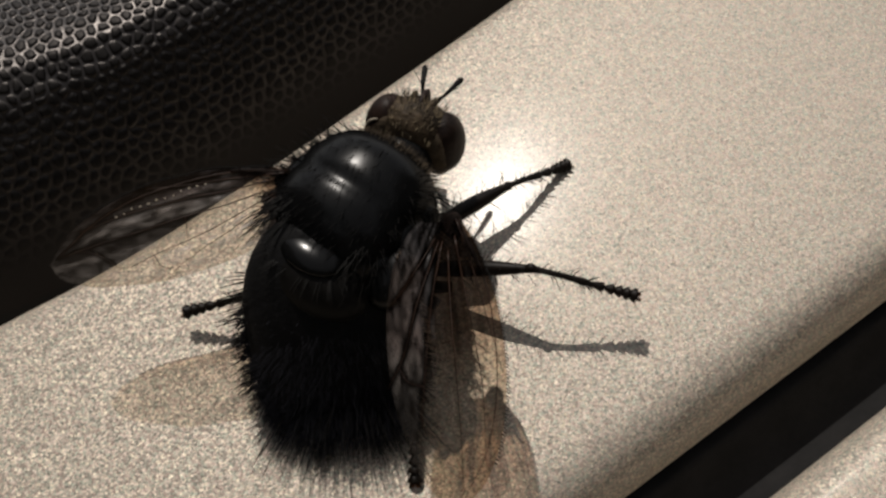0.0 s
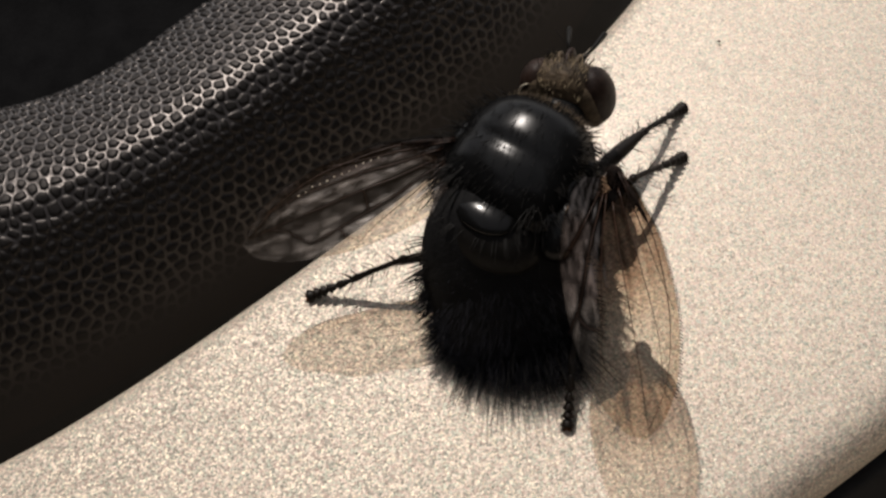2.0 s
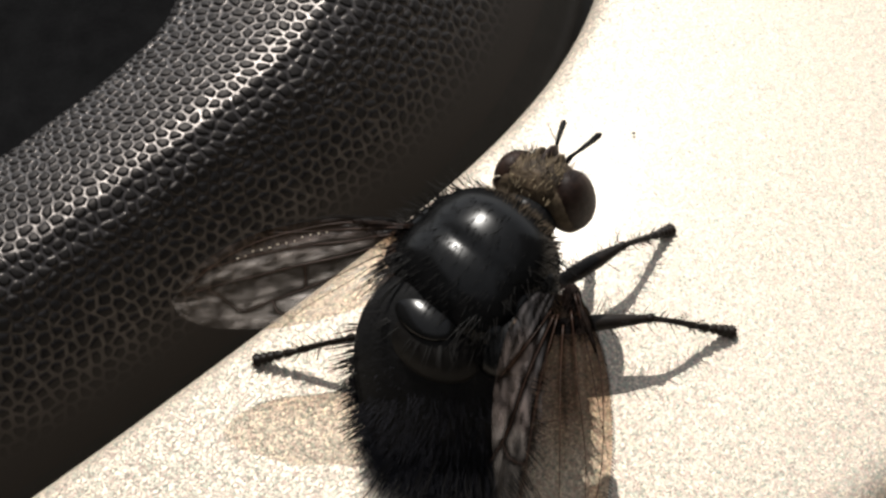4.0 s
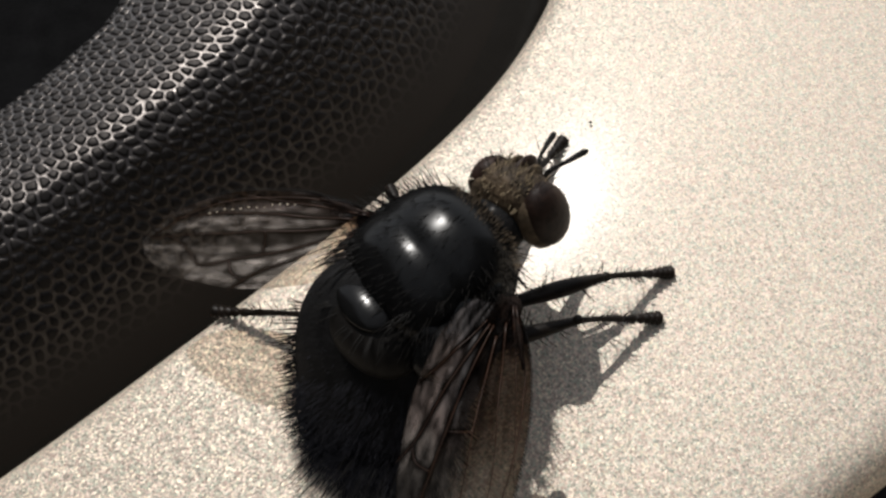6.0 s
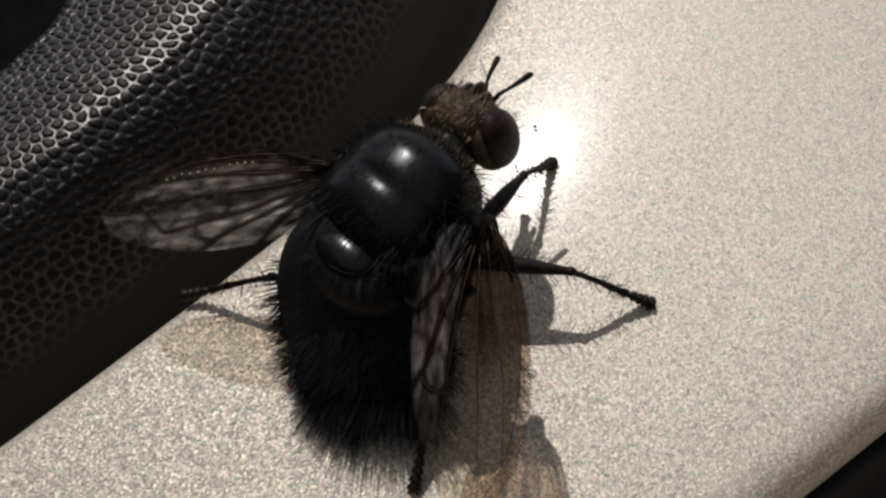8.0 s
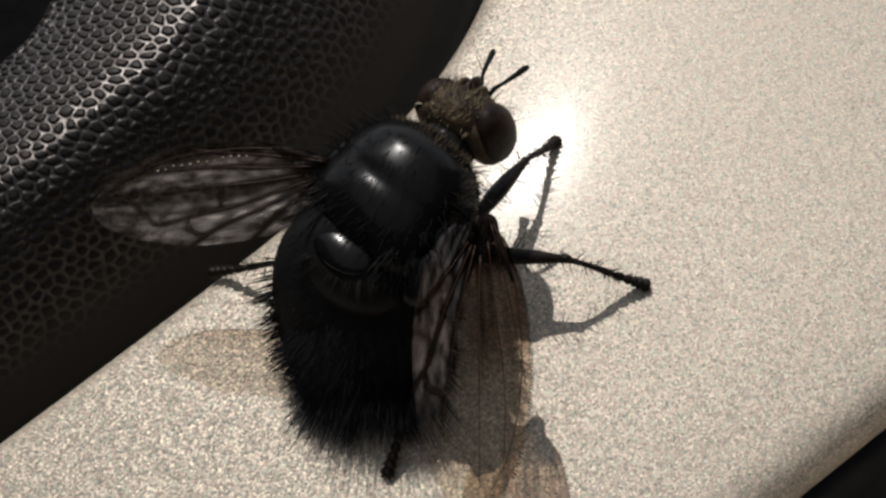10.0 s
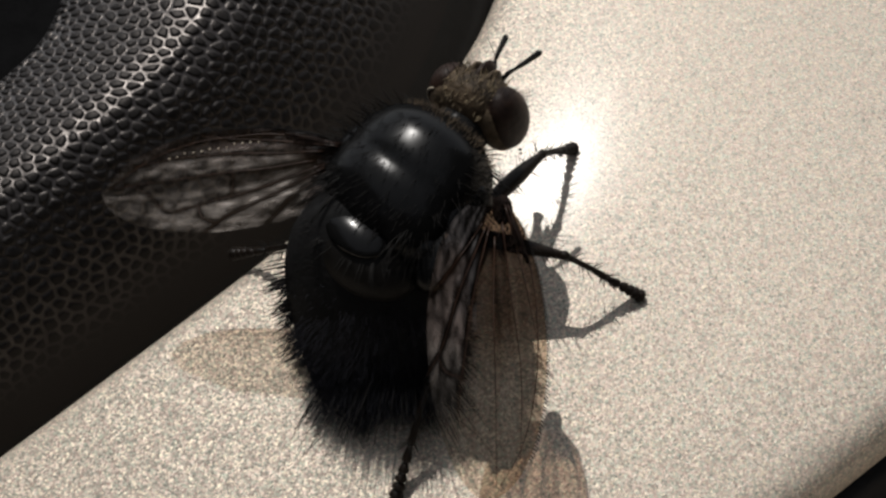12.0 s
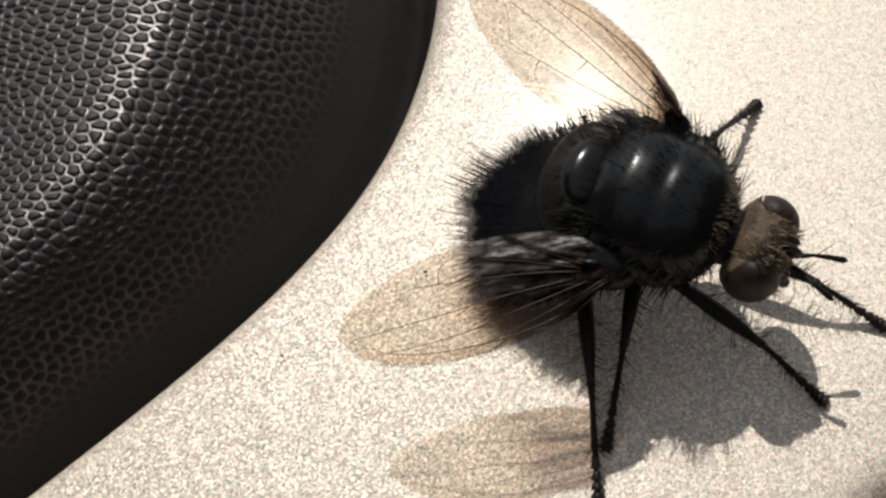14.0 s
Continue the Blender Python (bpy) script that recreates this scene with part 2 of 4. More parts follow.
def spline(points, n):
    """A smooth curve through the points, n even steps."""
    p = np.array(points, float)
    ext = np.vstack([2 * p[0] - p[1], p, 2 * p[-1] - p[-2]])
    out = []
    for i in range(len(p) - 1):
        a, b, c, d = ext[i:i + 4]
        for s in np.linspace(0, 1, 24, endpoint=False):
            out.append(0.5 * ((2 * b) + (c - a) * s + (2 * a - 5 * b + 4 * c - d) * s * s + (3 * b - a - 3 * c + d) * s ** 3))
    out.append(p[-1])
    out = np.array(out)
    run = np.concatenate([[0], np.cumsum(np.linalg.norm(np.diff(out, axis=0), axis=1))])
    at = np.linspace(0, run[-1], n)
    return np.stack([np.interp(at, run, out[:, k]) for k in range(p.shape[1])], 1)


def smoothstep(a, b, x):
    s = np.clip((np.asarray(x, float) - a) / (b - a), 0, 1)
    return s * s * (3 - 2 * s)


# ---- the place: trim panels, channel, grained rim ----
EDGE = [(-33, -16.9), (-26.87, -13.13), (-23.8, -11.27), (-20.99, -9.29), (-18.32, -7.22), (-15.73, -5.12), (-13.17, -3.0), (-10.63, -0.87), (-8.15, 1.29),
        (-5.79, 3.52), (-3.65, 5.85), (-1.82, 8.33), (-0.38, 11.03), (0.63, 13.96), (1.24, 17.1), (1.5, 21), (1.5, 26)]
VOID = [(-36, 0.7), (-31.5, 1.0), (-28.42, 1.4), (-25.85, 2.0), (-24.0, 2.95), (-22.5, 4.1), (-21.2, 5.35), (-19.95, 6.62), (-18.8, 7.95), (-17.78, 9.32),
        (-17.2, 10.9), (-17.05, 12.8), (-17.3, 16), (-17.6, 25)]
CROWN = 0.45      # fall of the panel towards the rim where the edge bends up
LOW_A, LOW_B = np.array([-27.0, -34.75]), np.array([52.0, 21.5])


def edge_drop(d, r, drop=0.15, wide=6.0):
    """Height of a panel at d from its edge: rounded over r, then crowned by drop over wide."""
    q = np.clip(d / r, 0, 1)
    return -1.4 * r * (1 - np.sqrt(np.clip(1 - (1 - q) ** 2, 0, 1))) - drop * np.clip(1 - d / wide, 0, 1) ** 2


EDGE_LINE = spline(EDGE, 300)


def crown_at(x):
    """The crown is a little flatter along the lower stretch of the edge."""
    return CROWN * (0.6 + 0.4 * float(smoothstep(-14.0, -1.0, x)))


def panel_height(x, y):
    gap = np.linalg.norm(EDGE_LINE - (x, y), axis=1)
    k = int(np.argmin(gap))
    return -crown_at(EDGE_LINE[k, 0]) * max(0.0, 1 - float(gap[k]) / 12.0) ** 2


def trim_panel():
    u = spline(EDGE, 160)
    low = LOW_A + (LOW_B - LOW_A) * np.linspace(0, 1, 160)[:, None]
    rows = []
    for a, b in zip(u, low):
        full = np.linalg.norm(b - a)
        near = np.concatenate([[0, 0, 0], np.geomspace(0.02, 1.4, 14) - 0.02])
        ds = np.concatenate([near, np.linspace(1.7, full - 2.6, 40), full - near[::-1] * 1.7])
        z = edge_drop(ds, 1.0, crown_at(a[0]), 12.0) + edge_drop(full - ds, 1.7)
        z[0], z[1] = -5, -3
        z[-1], z[-2] = -2.75, -2.6
        rows.append([(*(a + (b - a) * d / full), h) for d, h in zip(ds, z)])
    ob = part("trim_panel", Shape().grid(rows), PAINT)
    return tagged(ob, "champagne metallic painted trim panel with rounded edges in sun", "car trim", kind="structure")


def lower_panel():
    way = (LOW_B - LOW_A) / np.linalg.norm(LOW_B - LOW_A)
    off = np.array([way[1], -way[0]])
    rows = []
    for s in np.linspace(0, 95, 60):
        a = LOW_A + way * s + off * 2.9
        ds = np.concatenate([[0, 0], np.geomspace(0.02, 1.6, 14) - 0.02, np.linspace(2, 14, 8)])
        z = edge_drop(ds, 1.2) - 0.4
        z[0] = -6
        rows.append([(*(a + off * d), h) for d, h in zip(ds, z)])
    ob = part("trim_panel_lower", Shape().grid(rows), PAINT)
    return tagged(ob, "second champagne metallic trim panel beyond the dark channel", "car trim", kind="structure")


def channel():
    way = (LOW_B - LOW_A) / np.linalg.norm(LOW_B - LOW_A)
    off = np.array([way[1], -way[0]])
    rows = []
    for s in np.linspace(-10, 105, 50):
        a = LOW_A + way * s
        prof = [(-1.5, -2.9), (-0.3, -2.9), (0.1, -3.0), (0.35, -2.85), (0.6, -3.1), (1.0, -3.8), (1.6, -4.4), (2.4, -4.4), (2.8, -4.0), (3.6, -3.4)]
        rows.append([(*(a + off * d), h) for d, h in prof])
    ob = part("channel", Shape().grid(rows), RUBBER)
    return tagged(ob, "dark rubber-lined gap between the two painted trim panels", "gap", kind="structure")


def unseen_walls():
    """Unseen plain grey walls, added behind the camera and at its sides to shape fill and reflections."""
    for name, (x0, x1, y0, y1) in (("wall_back", (-125, 125, -128, -120)), ("wall_left", (-128, -120, -120, 70)), ("wall_right", (120, 128, -120, 70))):
        rows = [[(x0, y0, z), (x1, y0, z), (x1, y1, z), (x0, y1, z)] for z in (-9.0, 150.0)]
        ob = part(name, Shape().grid(rows, True), UNSEEN_WALL, smooth=False)
        tagged(ob, "unseen plain grey wall standing in for the car cabin", "wall", kind="structure")


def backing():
    # one flat sheet, coloured as dark as the shade behind the rim
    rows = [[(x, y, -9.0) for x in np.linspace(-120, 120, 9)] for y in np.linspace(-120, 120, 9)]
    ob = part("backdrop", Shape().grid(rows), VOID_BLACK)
    return tagged(ob, "near-black sheet standing for the shade in the recess behind the rim", "recess", kind="structure")


RIM_W = [0.0, 0.05, 0.10, 0.16, 0.23, 0.30, 0.37, 0.44, 0.52, 0.60, 0.70, 0.80, 0.88, 0.94, 0.98, 1.0]
RIM_Z = [-5.8, -5.0, -4.1, -3.0, -1.7, -0.3, 1.05, 2.1, 2.62, 2.62, 2.4, 2.1, 1.8, 1.45, 0.8, 0.2]


def rim_surface(w0, w1, nw, ns):
    """Points of the rim between two shares of its width, with unit normals."""
    ws = np.linspace(w0, w1, nw)
    fine = np.linspace(0, 1, 400)
    prof = np.interp(fine, RIM_W, RIM_Z)
    for _ in range(14):
        prof[1:-1] = (prof[:-2] + 2 * prof[1:-1] + prof[2:]) / 4
    a, b = spline(EDGE, ns), spline(VOID, ns)
    p = np.empty((ns, nw, 3))
    p[..., :2] = a[:, None] + (b - a)[:, None] * ws[None, :, None]
    p[..., 2] = np.interp(ws, fine, prof)[None]
    n = np.cross(np.gradient(p, axis=0), np.gradient(p, axis=1))
    n /= np.linalg.norm(n, axis=2, keepdims=True)
    n *= np.sign(n[..., 2:3].mean())
    return p, n


def cells(xy, size, seed):
    """Distance to the border of irregular cells, as a share of their size."""
    g = np.random.default_rng(seed)
    jitter = 0.5 + (g.random((256, 256, 2)) - 0.5) * 0.62
    jitter[:, ::2, 0] += 0.25
    jitter[:, 1::2, 0] -= 0.25
    q = xy / size
    base = np.floor(q).astype(int)
    dist = []
    for i in (-1, 0, 1):
        for j in (-1, 0, 1):
            c = base + (i, j)
            dist.append(np.linalg.norm(c + jitter[c[:, 0] % 256, c[:, 1] % 256] - q, axis=1))
    dist = np.sort(np.array(dist), axis=0)
    return dist[1] - dist[0], dist[0]


def steering_rim():
    rim = tagged(new("steering_rim"), "black grained steering wheel rim beside the painted panel", "steering wheel")
    ns, nw, start = 2300, 380, 0.13
    p, n = rim_surface(start, 1.0, nw, ns)
    flat = p.reshape(-1, 3)
    # the grain runs along the surface: lengths measured along and across it
    across = np.concatenate([[0], np.cumsum(np.linalg.norm(np.diff(p[ns // 2], axis=0), axis=1))])
    run = np.concatenate([[0], np.cumsum(np.linalg.norm(np.diff(p[:, nw // 2], axis=0), axis=1))])
    uv = np.stack(np.meshgrid(run, across, indexing="ij"), -1).reshape(-1, 2)
    wob = np.stack([np.sin(uv[:, 1] * 2.1 + uv[:, 0]), np.cos(uv[:, 0] * 1.7 - uv[:, 1])], 1) * 0.09
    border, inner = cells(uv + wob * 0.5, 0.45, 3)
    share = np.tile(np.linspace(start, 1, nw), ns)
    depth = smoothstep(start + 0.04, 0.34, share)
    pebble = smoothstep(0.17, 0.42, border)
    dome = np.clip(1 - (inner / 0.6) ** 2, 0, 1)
    lift = pebble * (0.05 + 0.03 * dome) * depth - 0.02 * depth
    lift += 0.008 * np.sin(uv[:, 0] * 9.1) * np.sin(uv[:, 1] * 8.3) * depth
    pts = flat + n.reshape(-1, 3) * lift[:, None]
    s = Shape().grid(pts.reshape(ns, nw, 3).tolist())
    cover = part("grained_cover", s, GRAIN, rim, "black pebble-grained cover with paler glossy furrows")
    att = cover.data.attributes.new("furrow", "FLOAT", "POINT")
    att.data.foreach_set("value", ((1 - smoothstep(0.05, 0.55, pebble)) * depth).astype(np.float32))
    q, _ = rim_surface(0.0, start + 0.002, 50, 260)
    bead = np.exp(-((np.linspace(0, 1, 50) - 0.4) / 0.13) ** 2) * 0.12
    q[..., 2] += bead[None] - 0.01
    part("smooth_border", Shape().grid(q.tolist()), SKIRT, rim, "smooth matt black plastic border")
    w, _ = rim_surface(0.98, 1.0, 2, 220)
    wall = [[tuple(r[-1]), (r[-1][0], r[-1][1], -4), (r[-1][0], r[-1][1], -8.9)] for r in w]
    part("inner_wall", Shape().grid(wall), SKIRT, rim)
    return rim


trim_panel()
lower_panel()
channel()
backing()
unseen_walls()
steering_rim()


# ---- the fly (its own space: y ahead, z up, origin on the ground under the thorax) ----
fly = tagged(new("fly"), "large black bristly fly with smoky wings on the painted panel", "fly")


def body_rings(ys, half, top, low, mid, nu=48, groove=()):
    """Rings along y: half widths, heights over and under the middle line."""
    rows = []
    for y, a, t, b, m in zip(ys, half, top, low, mid):
        k = 1.0
        for g, deep, wide in groove:
            k -= deep * math.exp(-((y - g) / wide) ** 2)
        row = []
        for j in range(nu):
            an = 2 * math.pi * j / nu
            x, z = math.cos(an), math.sin(an)
            x = math.copysign(abs(x) ** 0.92, x)
            z = math.copysign(abs(z) ** 0.92, z)
            row.append((x * a * k, y, m + z * (t if z > 0 else b) * k))
        rows.append(row)
    return rows


ABD_Y = np.linspace(1.2, -5.4, 64)
ABD = dict(y=[-5.4, -5.25, -4.9, -4.3, -3.4, -2.4, -1.2, -0.2, 0.6, 1.2],
           a=[0.4, 1.2, 1.8, 2.28, 2.58, 2.65, 2.55, 2.2, 1.65, 1.0],
           t=[0.25, 0.45, 0.73, 1.07, 1.5, 1.85, 2.08, 2.08, 1.77, 1.25],
           b=[0.25, 0.45, 0.73, 1.07, 1.5, 1.85, 2.08, 2.08, 1.77, 1.25],
           m=[0.7, 0.85, 1.07, 1.43, 2.0, 2.65, 3.38, 3.88, 4.07, 4.05])
THX = dict(y=[-0.7, -0.45, 0.0, 0.5, 1.1, 1.8, 2.5, 3.15, 3.65, 4.0, 4.15],
           a=[0.9, 1.6, 2.05, 2.3, 2.42, 2.42, 2.32, 2.08, 1.7, 1.2, 0.7],
           t=[0.45, 0.95, 1.5, 1.85, 2.04, 2.1, 2.1, 2.0, 1.65, 1.2, 0.7],
           b=[0.6, 1.0, 1.5, 2.0, 2.3, 2.5, 2.45, 2.2, 1.7, 1.1, 0.6],
           m=[4.7, 4.7, 4.65, 4.6, 4.5, 4.45, 4.4, 4.35, 4.3, 4.25, 4.2])


CURVES = {}


def profile(table, y, key):
    """A smooth curve through the table's values."""
    name = (id(table), key)
    if name not in CURVES:
        c = spline(list(zip(table["y"], table[key])), 400)
        CURVES[name] = c[np.argsort(c[:, 0])]
    c = CURVES[name]
    return np.interp(y, c[:, 0], c[:, 1])


def smooth_rows(table, ys, groove):
    cols = []
    for key in ("a", "t", "b", "m"):
        c = profile(table, ys, key)
        for _ in range(4):
            c[1:-1] = (c[:-2] + 2 * c[1:-1] + c[2:]) / 4
        cols.append(c)
    return body_rings(ys, *cols, groove=groove)


def on_body(table, y, an):
    """A point of the body's skin and its outward way."""
    a, t, b, m = (float(profile(table, y, k)) for k in "atbm")
    x, z = math.cos(an), math.sin(an)
    p = Vector((x * a, y, m + z * (t if z > 0 else b)))
    e = 0.05
    slope = (float(profile(table, y + e, "a")) - float(profile(table, y - e, "a"))) / (2 * e)
    nrm = Vector((x / a, -slope * 0.35, z / (t if z > 0 else b))).normalized()
    return p, nrm


def shorten(shape):
    """Draws the hind part of the abdomen together."""
    shape.v = [(x, y if y > -1.0 else -1.0 + (y + 1.0) * 0.87, z) for x, y, z in shape.v]
    return shape


def abdomen():
    ob = part("abdomen", shorten(Shape().grid(smooth_rows(ABD, ABD_Y, ((-1.6, 0.008, 0.12), (-3.0, 0.008, 0.12), (-4.3, 0.008, 0.1))), True)), MATT, fly,
              "deep black rounded abdomen")
    s = Shape()
    r = random.Random(4)
    # strong bristles along the sides and round the tail, the back itself is bare
    for y, count, length, thick, bare in ((-1.4, 16, 0.8, 0.034, 0.34), (-2.3, 20, 0.9, 0.034, 0.34), (-3.1, 24, 1.0, 0.03, 0.33),
                                          (-3.8, 34, 1.2, 0.022, 0.31), (-4.4, 46, 1.4, 0.017, 0.34), (-4.9, 56, 1.6, 0.014, 0.3),
                                          (-5.15, 56, 1.75, 0.013, 0.0), (-5.3, 44, 1.75, 0.012, 0.0)):
        for i in range(count):
            an = 2 * math.pi * (i + r.uniform(-0.4, 0.4)) / count
            if (0.5 - bare) * math.pi < an < (0.5 + bare) * math.pi:
                continue
            p, nrm = on_body(ABD, max(-5.35, y + r.uniform(-0.5, 0.5)), an)
            back = 0.35 + 0.8 * (-y / 5.5)
            s.bristle(p - nrm * 0.05, nrm * (0.4 if math.sin(an) > 0.3 else 1.0) + Vector((r.uniform(-.15, .15), -back, r.uniform(-.1, .12))), length * r.uniform(0.6, 1.15), thick * r.uniform(0.8, 1.2), 0.05)
    for i in range(210):       # stout side bristles
        y = r.uniform(-4.0, -0.2)
        an = r.choice((0, math.pi)) + r.uniform(-0.6, 0.6) * (1 if r.random() < 0.6 else 0.5)
        p, nrm = on_body(ABD, y, an)
        s.bristle(p - nrm * 0.05, nrm + Vector((0, -0.45 + r.uniform(-.25, .25), r.uniform(-.2, .2))), r.uniform(0.5, 1.15), r.uniform(0.026, 0.042))
    for i in range(70):        # long single hairs fanned round the tail
        p, nrm = on_body(ABD, r.uniform(-5.3, -4.5), (-0.05 + 1.1 * (i + r.uniform(-0.4, 0.4)) / 69) * math.pi)
        s.bristle(p, nrm * 1.1 + Vector((r.uniform(-.12, .12), -1.0, r.uniform(-.25, 0.0))), r.uniform(1.5, 2.9), r.uniform(0.018, 0.027), 0.08)
    part("bristles", shorten(s), HAIR, ob, "stiff black bristles")["kind"] = "stuff"
    s = Shape()
    for i in range(7000):      # soft fur round the tail and the flanks, thinning out over the back
        y = -5.35 + 4.2 * r.random() ** 1.7
        an = r.uniform(0, 2 * math.pi)
        tail = min(1.0, max(0.0, (-y - 1.2) / 4.0))
        on_back = 0.12 * math.pi < an < 0.88 * math.pi
        if on_back and r.random() > tail ** 1.4:
            continue
        p, nrm = on_body(ABD, y, an)
        long = (0.25 + 0.75 * tail) if on_back else 1.0
        s.bristle(p - nrm * 0.03, nrm * 0.8 + Vector((r.uniform(-.3, .3), -0.9 + r.uniform(-.3, .3), r.uniform(-.3, .3))), r.uniform(0.25, 0.85) * long, r.uniform(0.008, 0.013))
    for i in range(3600):      # longer wisps behind the tail
        p, nrm = on_body(ABD, -5.35 + 2.6 * r.random() ** 2, r.uniform(-0.1, 1.1) * math.pi)
        s.bristle(p, nrm * 0.9 + Vector((r.uniform(-.35, .35), -1.0, r.uniform(-.35, .1))), r.uniform(0.7, 1.9) * (1 if p.y < -4.6 else 0.65), 0.006)
    part("fur", shorten(s), SOFT_HAIR, ob, "fine grey-black fur round the tail")["kind"] = "stuff"
    return ob


def thorax():
    ys = np.linspace(4.15, -0.7, 60)
    ob = part("thorax", Shape().grid(smooth_rows(THX, ys, ((1.75, 0.035, 0.3), (0.45, 0.015, 0.2))), True), DUSTED, fly, "black dusted thorax with bristles")
    plate = Shape().blob((0, 0, 0), (1.12, 0.72, 0.33), 40, 24)
    lean = Matrix.Rotation(radians(-13), 3, "X")
    plate.v = [tuple(lean @ Vector((x, y, z if z > 0 else z * 4)) + Vector((0.2, -0.48, 5.66))) for x, y, z in plate.v]
    part("hind_plate", Shape().blob((0.15, -0.75, 4.5), (2.1, 1.3, 1.3), 36, 24), HAIR, ob, "black plate over the waist")
    part("scutellum", plate, GLOSS, ob, "glossy black shield plate")
    for side in (-1, 1):       # lumpy flanks below the wing roots
        lump = Shape().blob((side * 1.95, 1.5, 4.35), (0.75, 1.35, 1.15), 24, 16)
        lump.blob((side * 2.0, 2.5, 4.5), (0.55, 0.6, 0.7), 18, 12)
        lump.blob((side * 1.9, 0.5, 4.9), (0.6, 0.6, 0.6), 18, 12)
        if side > 0:
            lump.blob((2.45, 0.7, 4.5), (0.85, 1.35, 0.9), 24, 16)
        part("flank", lump, DUSTED, ob, "lumpy black flank")
        q = random.Random(40 + side)
        tuft = Shape()
        for i in range(90):
            tuft.bristle((side * q.uniform(1.9, 2.5), q.uniform(0.3, 2.9), q.uniform(4.6, 5.2)), (side * q.uniform(0.2, 1), q.uniform(-0.8, 0.8), 0.6), q.uniform(0.4, 0.9), 0.02, 0.15)
        part("flank_bristles", tuft, HAIR, ob)["kind"] = "stuff"
    s = Shape()
    r = random.Random(9)
    for i in range(300):
        y = r.uniform(0.2, 4.0)
        an = r.choice((0, math.pi)) + r.uniform(-0.7, 0.75)
        p, nrm = on_body(THX, y, an)
        s.bristle(p - nrm * 0.05, nrm + Vector((0, -0.45 + r.uniform(-.3, .3), r.uniform(0, .5))), r.uniform(0.5, 1.25), r.uniform(0.016, 0.028), 0.1)
    for i in range(230):
        y = r.uniform(-0.3, 3.8)
        an = r.uniform(0.25, 0.75) * math.pi
        p, nrm = on_body(THX, y, an)
        s.bristle(p - nrm * 0.02, nrm * 0.55 + Vector((r.uniform(-.2, .2), -0.8, 0)), r.uniform(0.2, 0.6), r.uniform(0.009, 0.015))
    for i in range(260):       # bristles that lie back over the waist
        an = r.uniform(0.02, 0.98) * math.pi
        p, nrm = on_body(THX, r.uniform(-0.55, 0.5), an)
        if abs(p.x - 0.2) < 1.1 and p.z > 5.2:
            continue
        s.bristle(p - nrm * 0.04, nrm * r.uniform(0.25, 0.6) + Vector((r.uniform(-.35, .35), -1.0, 0)), r.uniform(0.6, 1.5), r.uniform(0.016, 0.03), 0.25)
    for i in range(26):        # long bristles on the shield plate's hind edge
        an = r.uniform(0, math.pi)
        s.bristle((0.2 + 1.25 * math.cos(an), -0.5 - 0.75 * math.sin(an), 5.62), (math.cos(an), -0.5 - math.sin(an), 0.5), r.uniform(0.6, 1.2), 0.018, 0.25)
    part("bristles", s, HAIR, ob, "black bristles along the flanks")["kind"] = "stuff"
    s = Shape()
    for i in range(300):       # pale dusted collar behind the head
        an = r.uniform(-0.1, 1.1) * math.pi
        p, nrm = on_body(THX, r.uniform(3.55, 4.1), an)
        s.bristle(p - nrm * 0.02, nrm + Vector((0, 0.8, 0)), r.uniform(0.10, 0.24), 0.012)
    part("collar", s, ORBIT, ob, "tawny dusty collar of short hair")["kind"] = "stuff"
    return ob


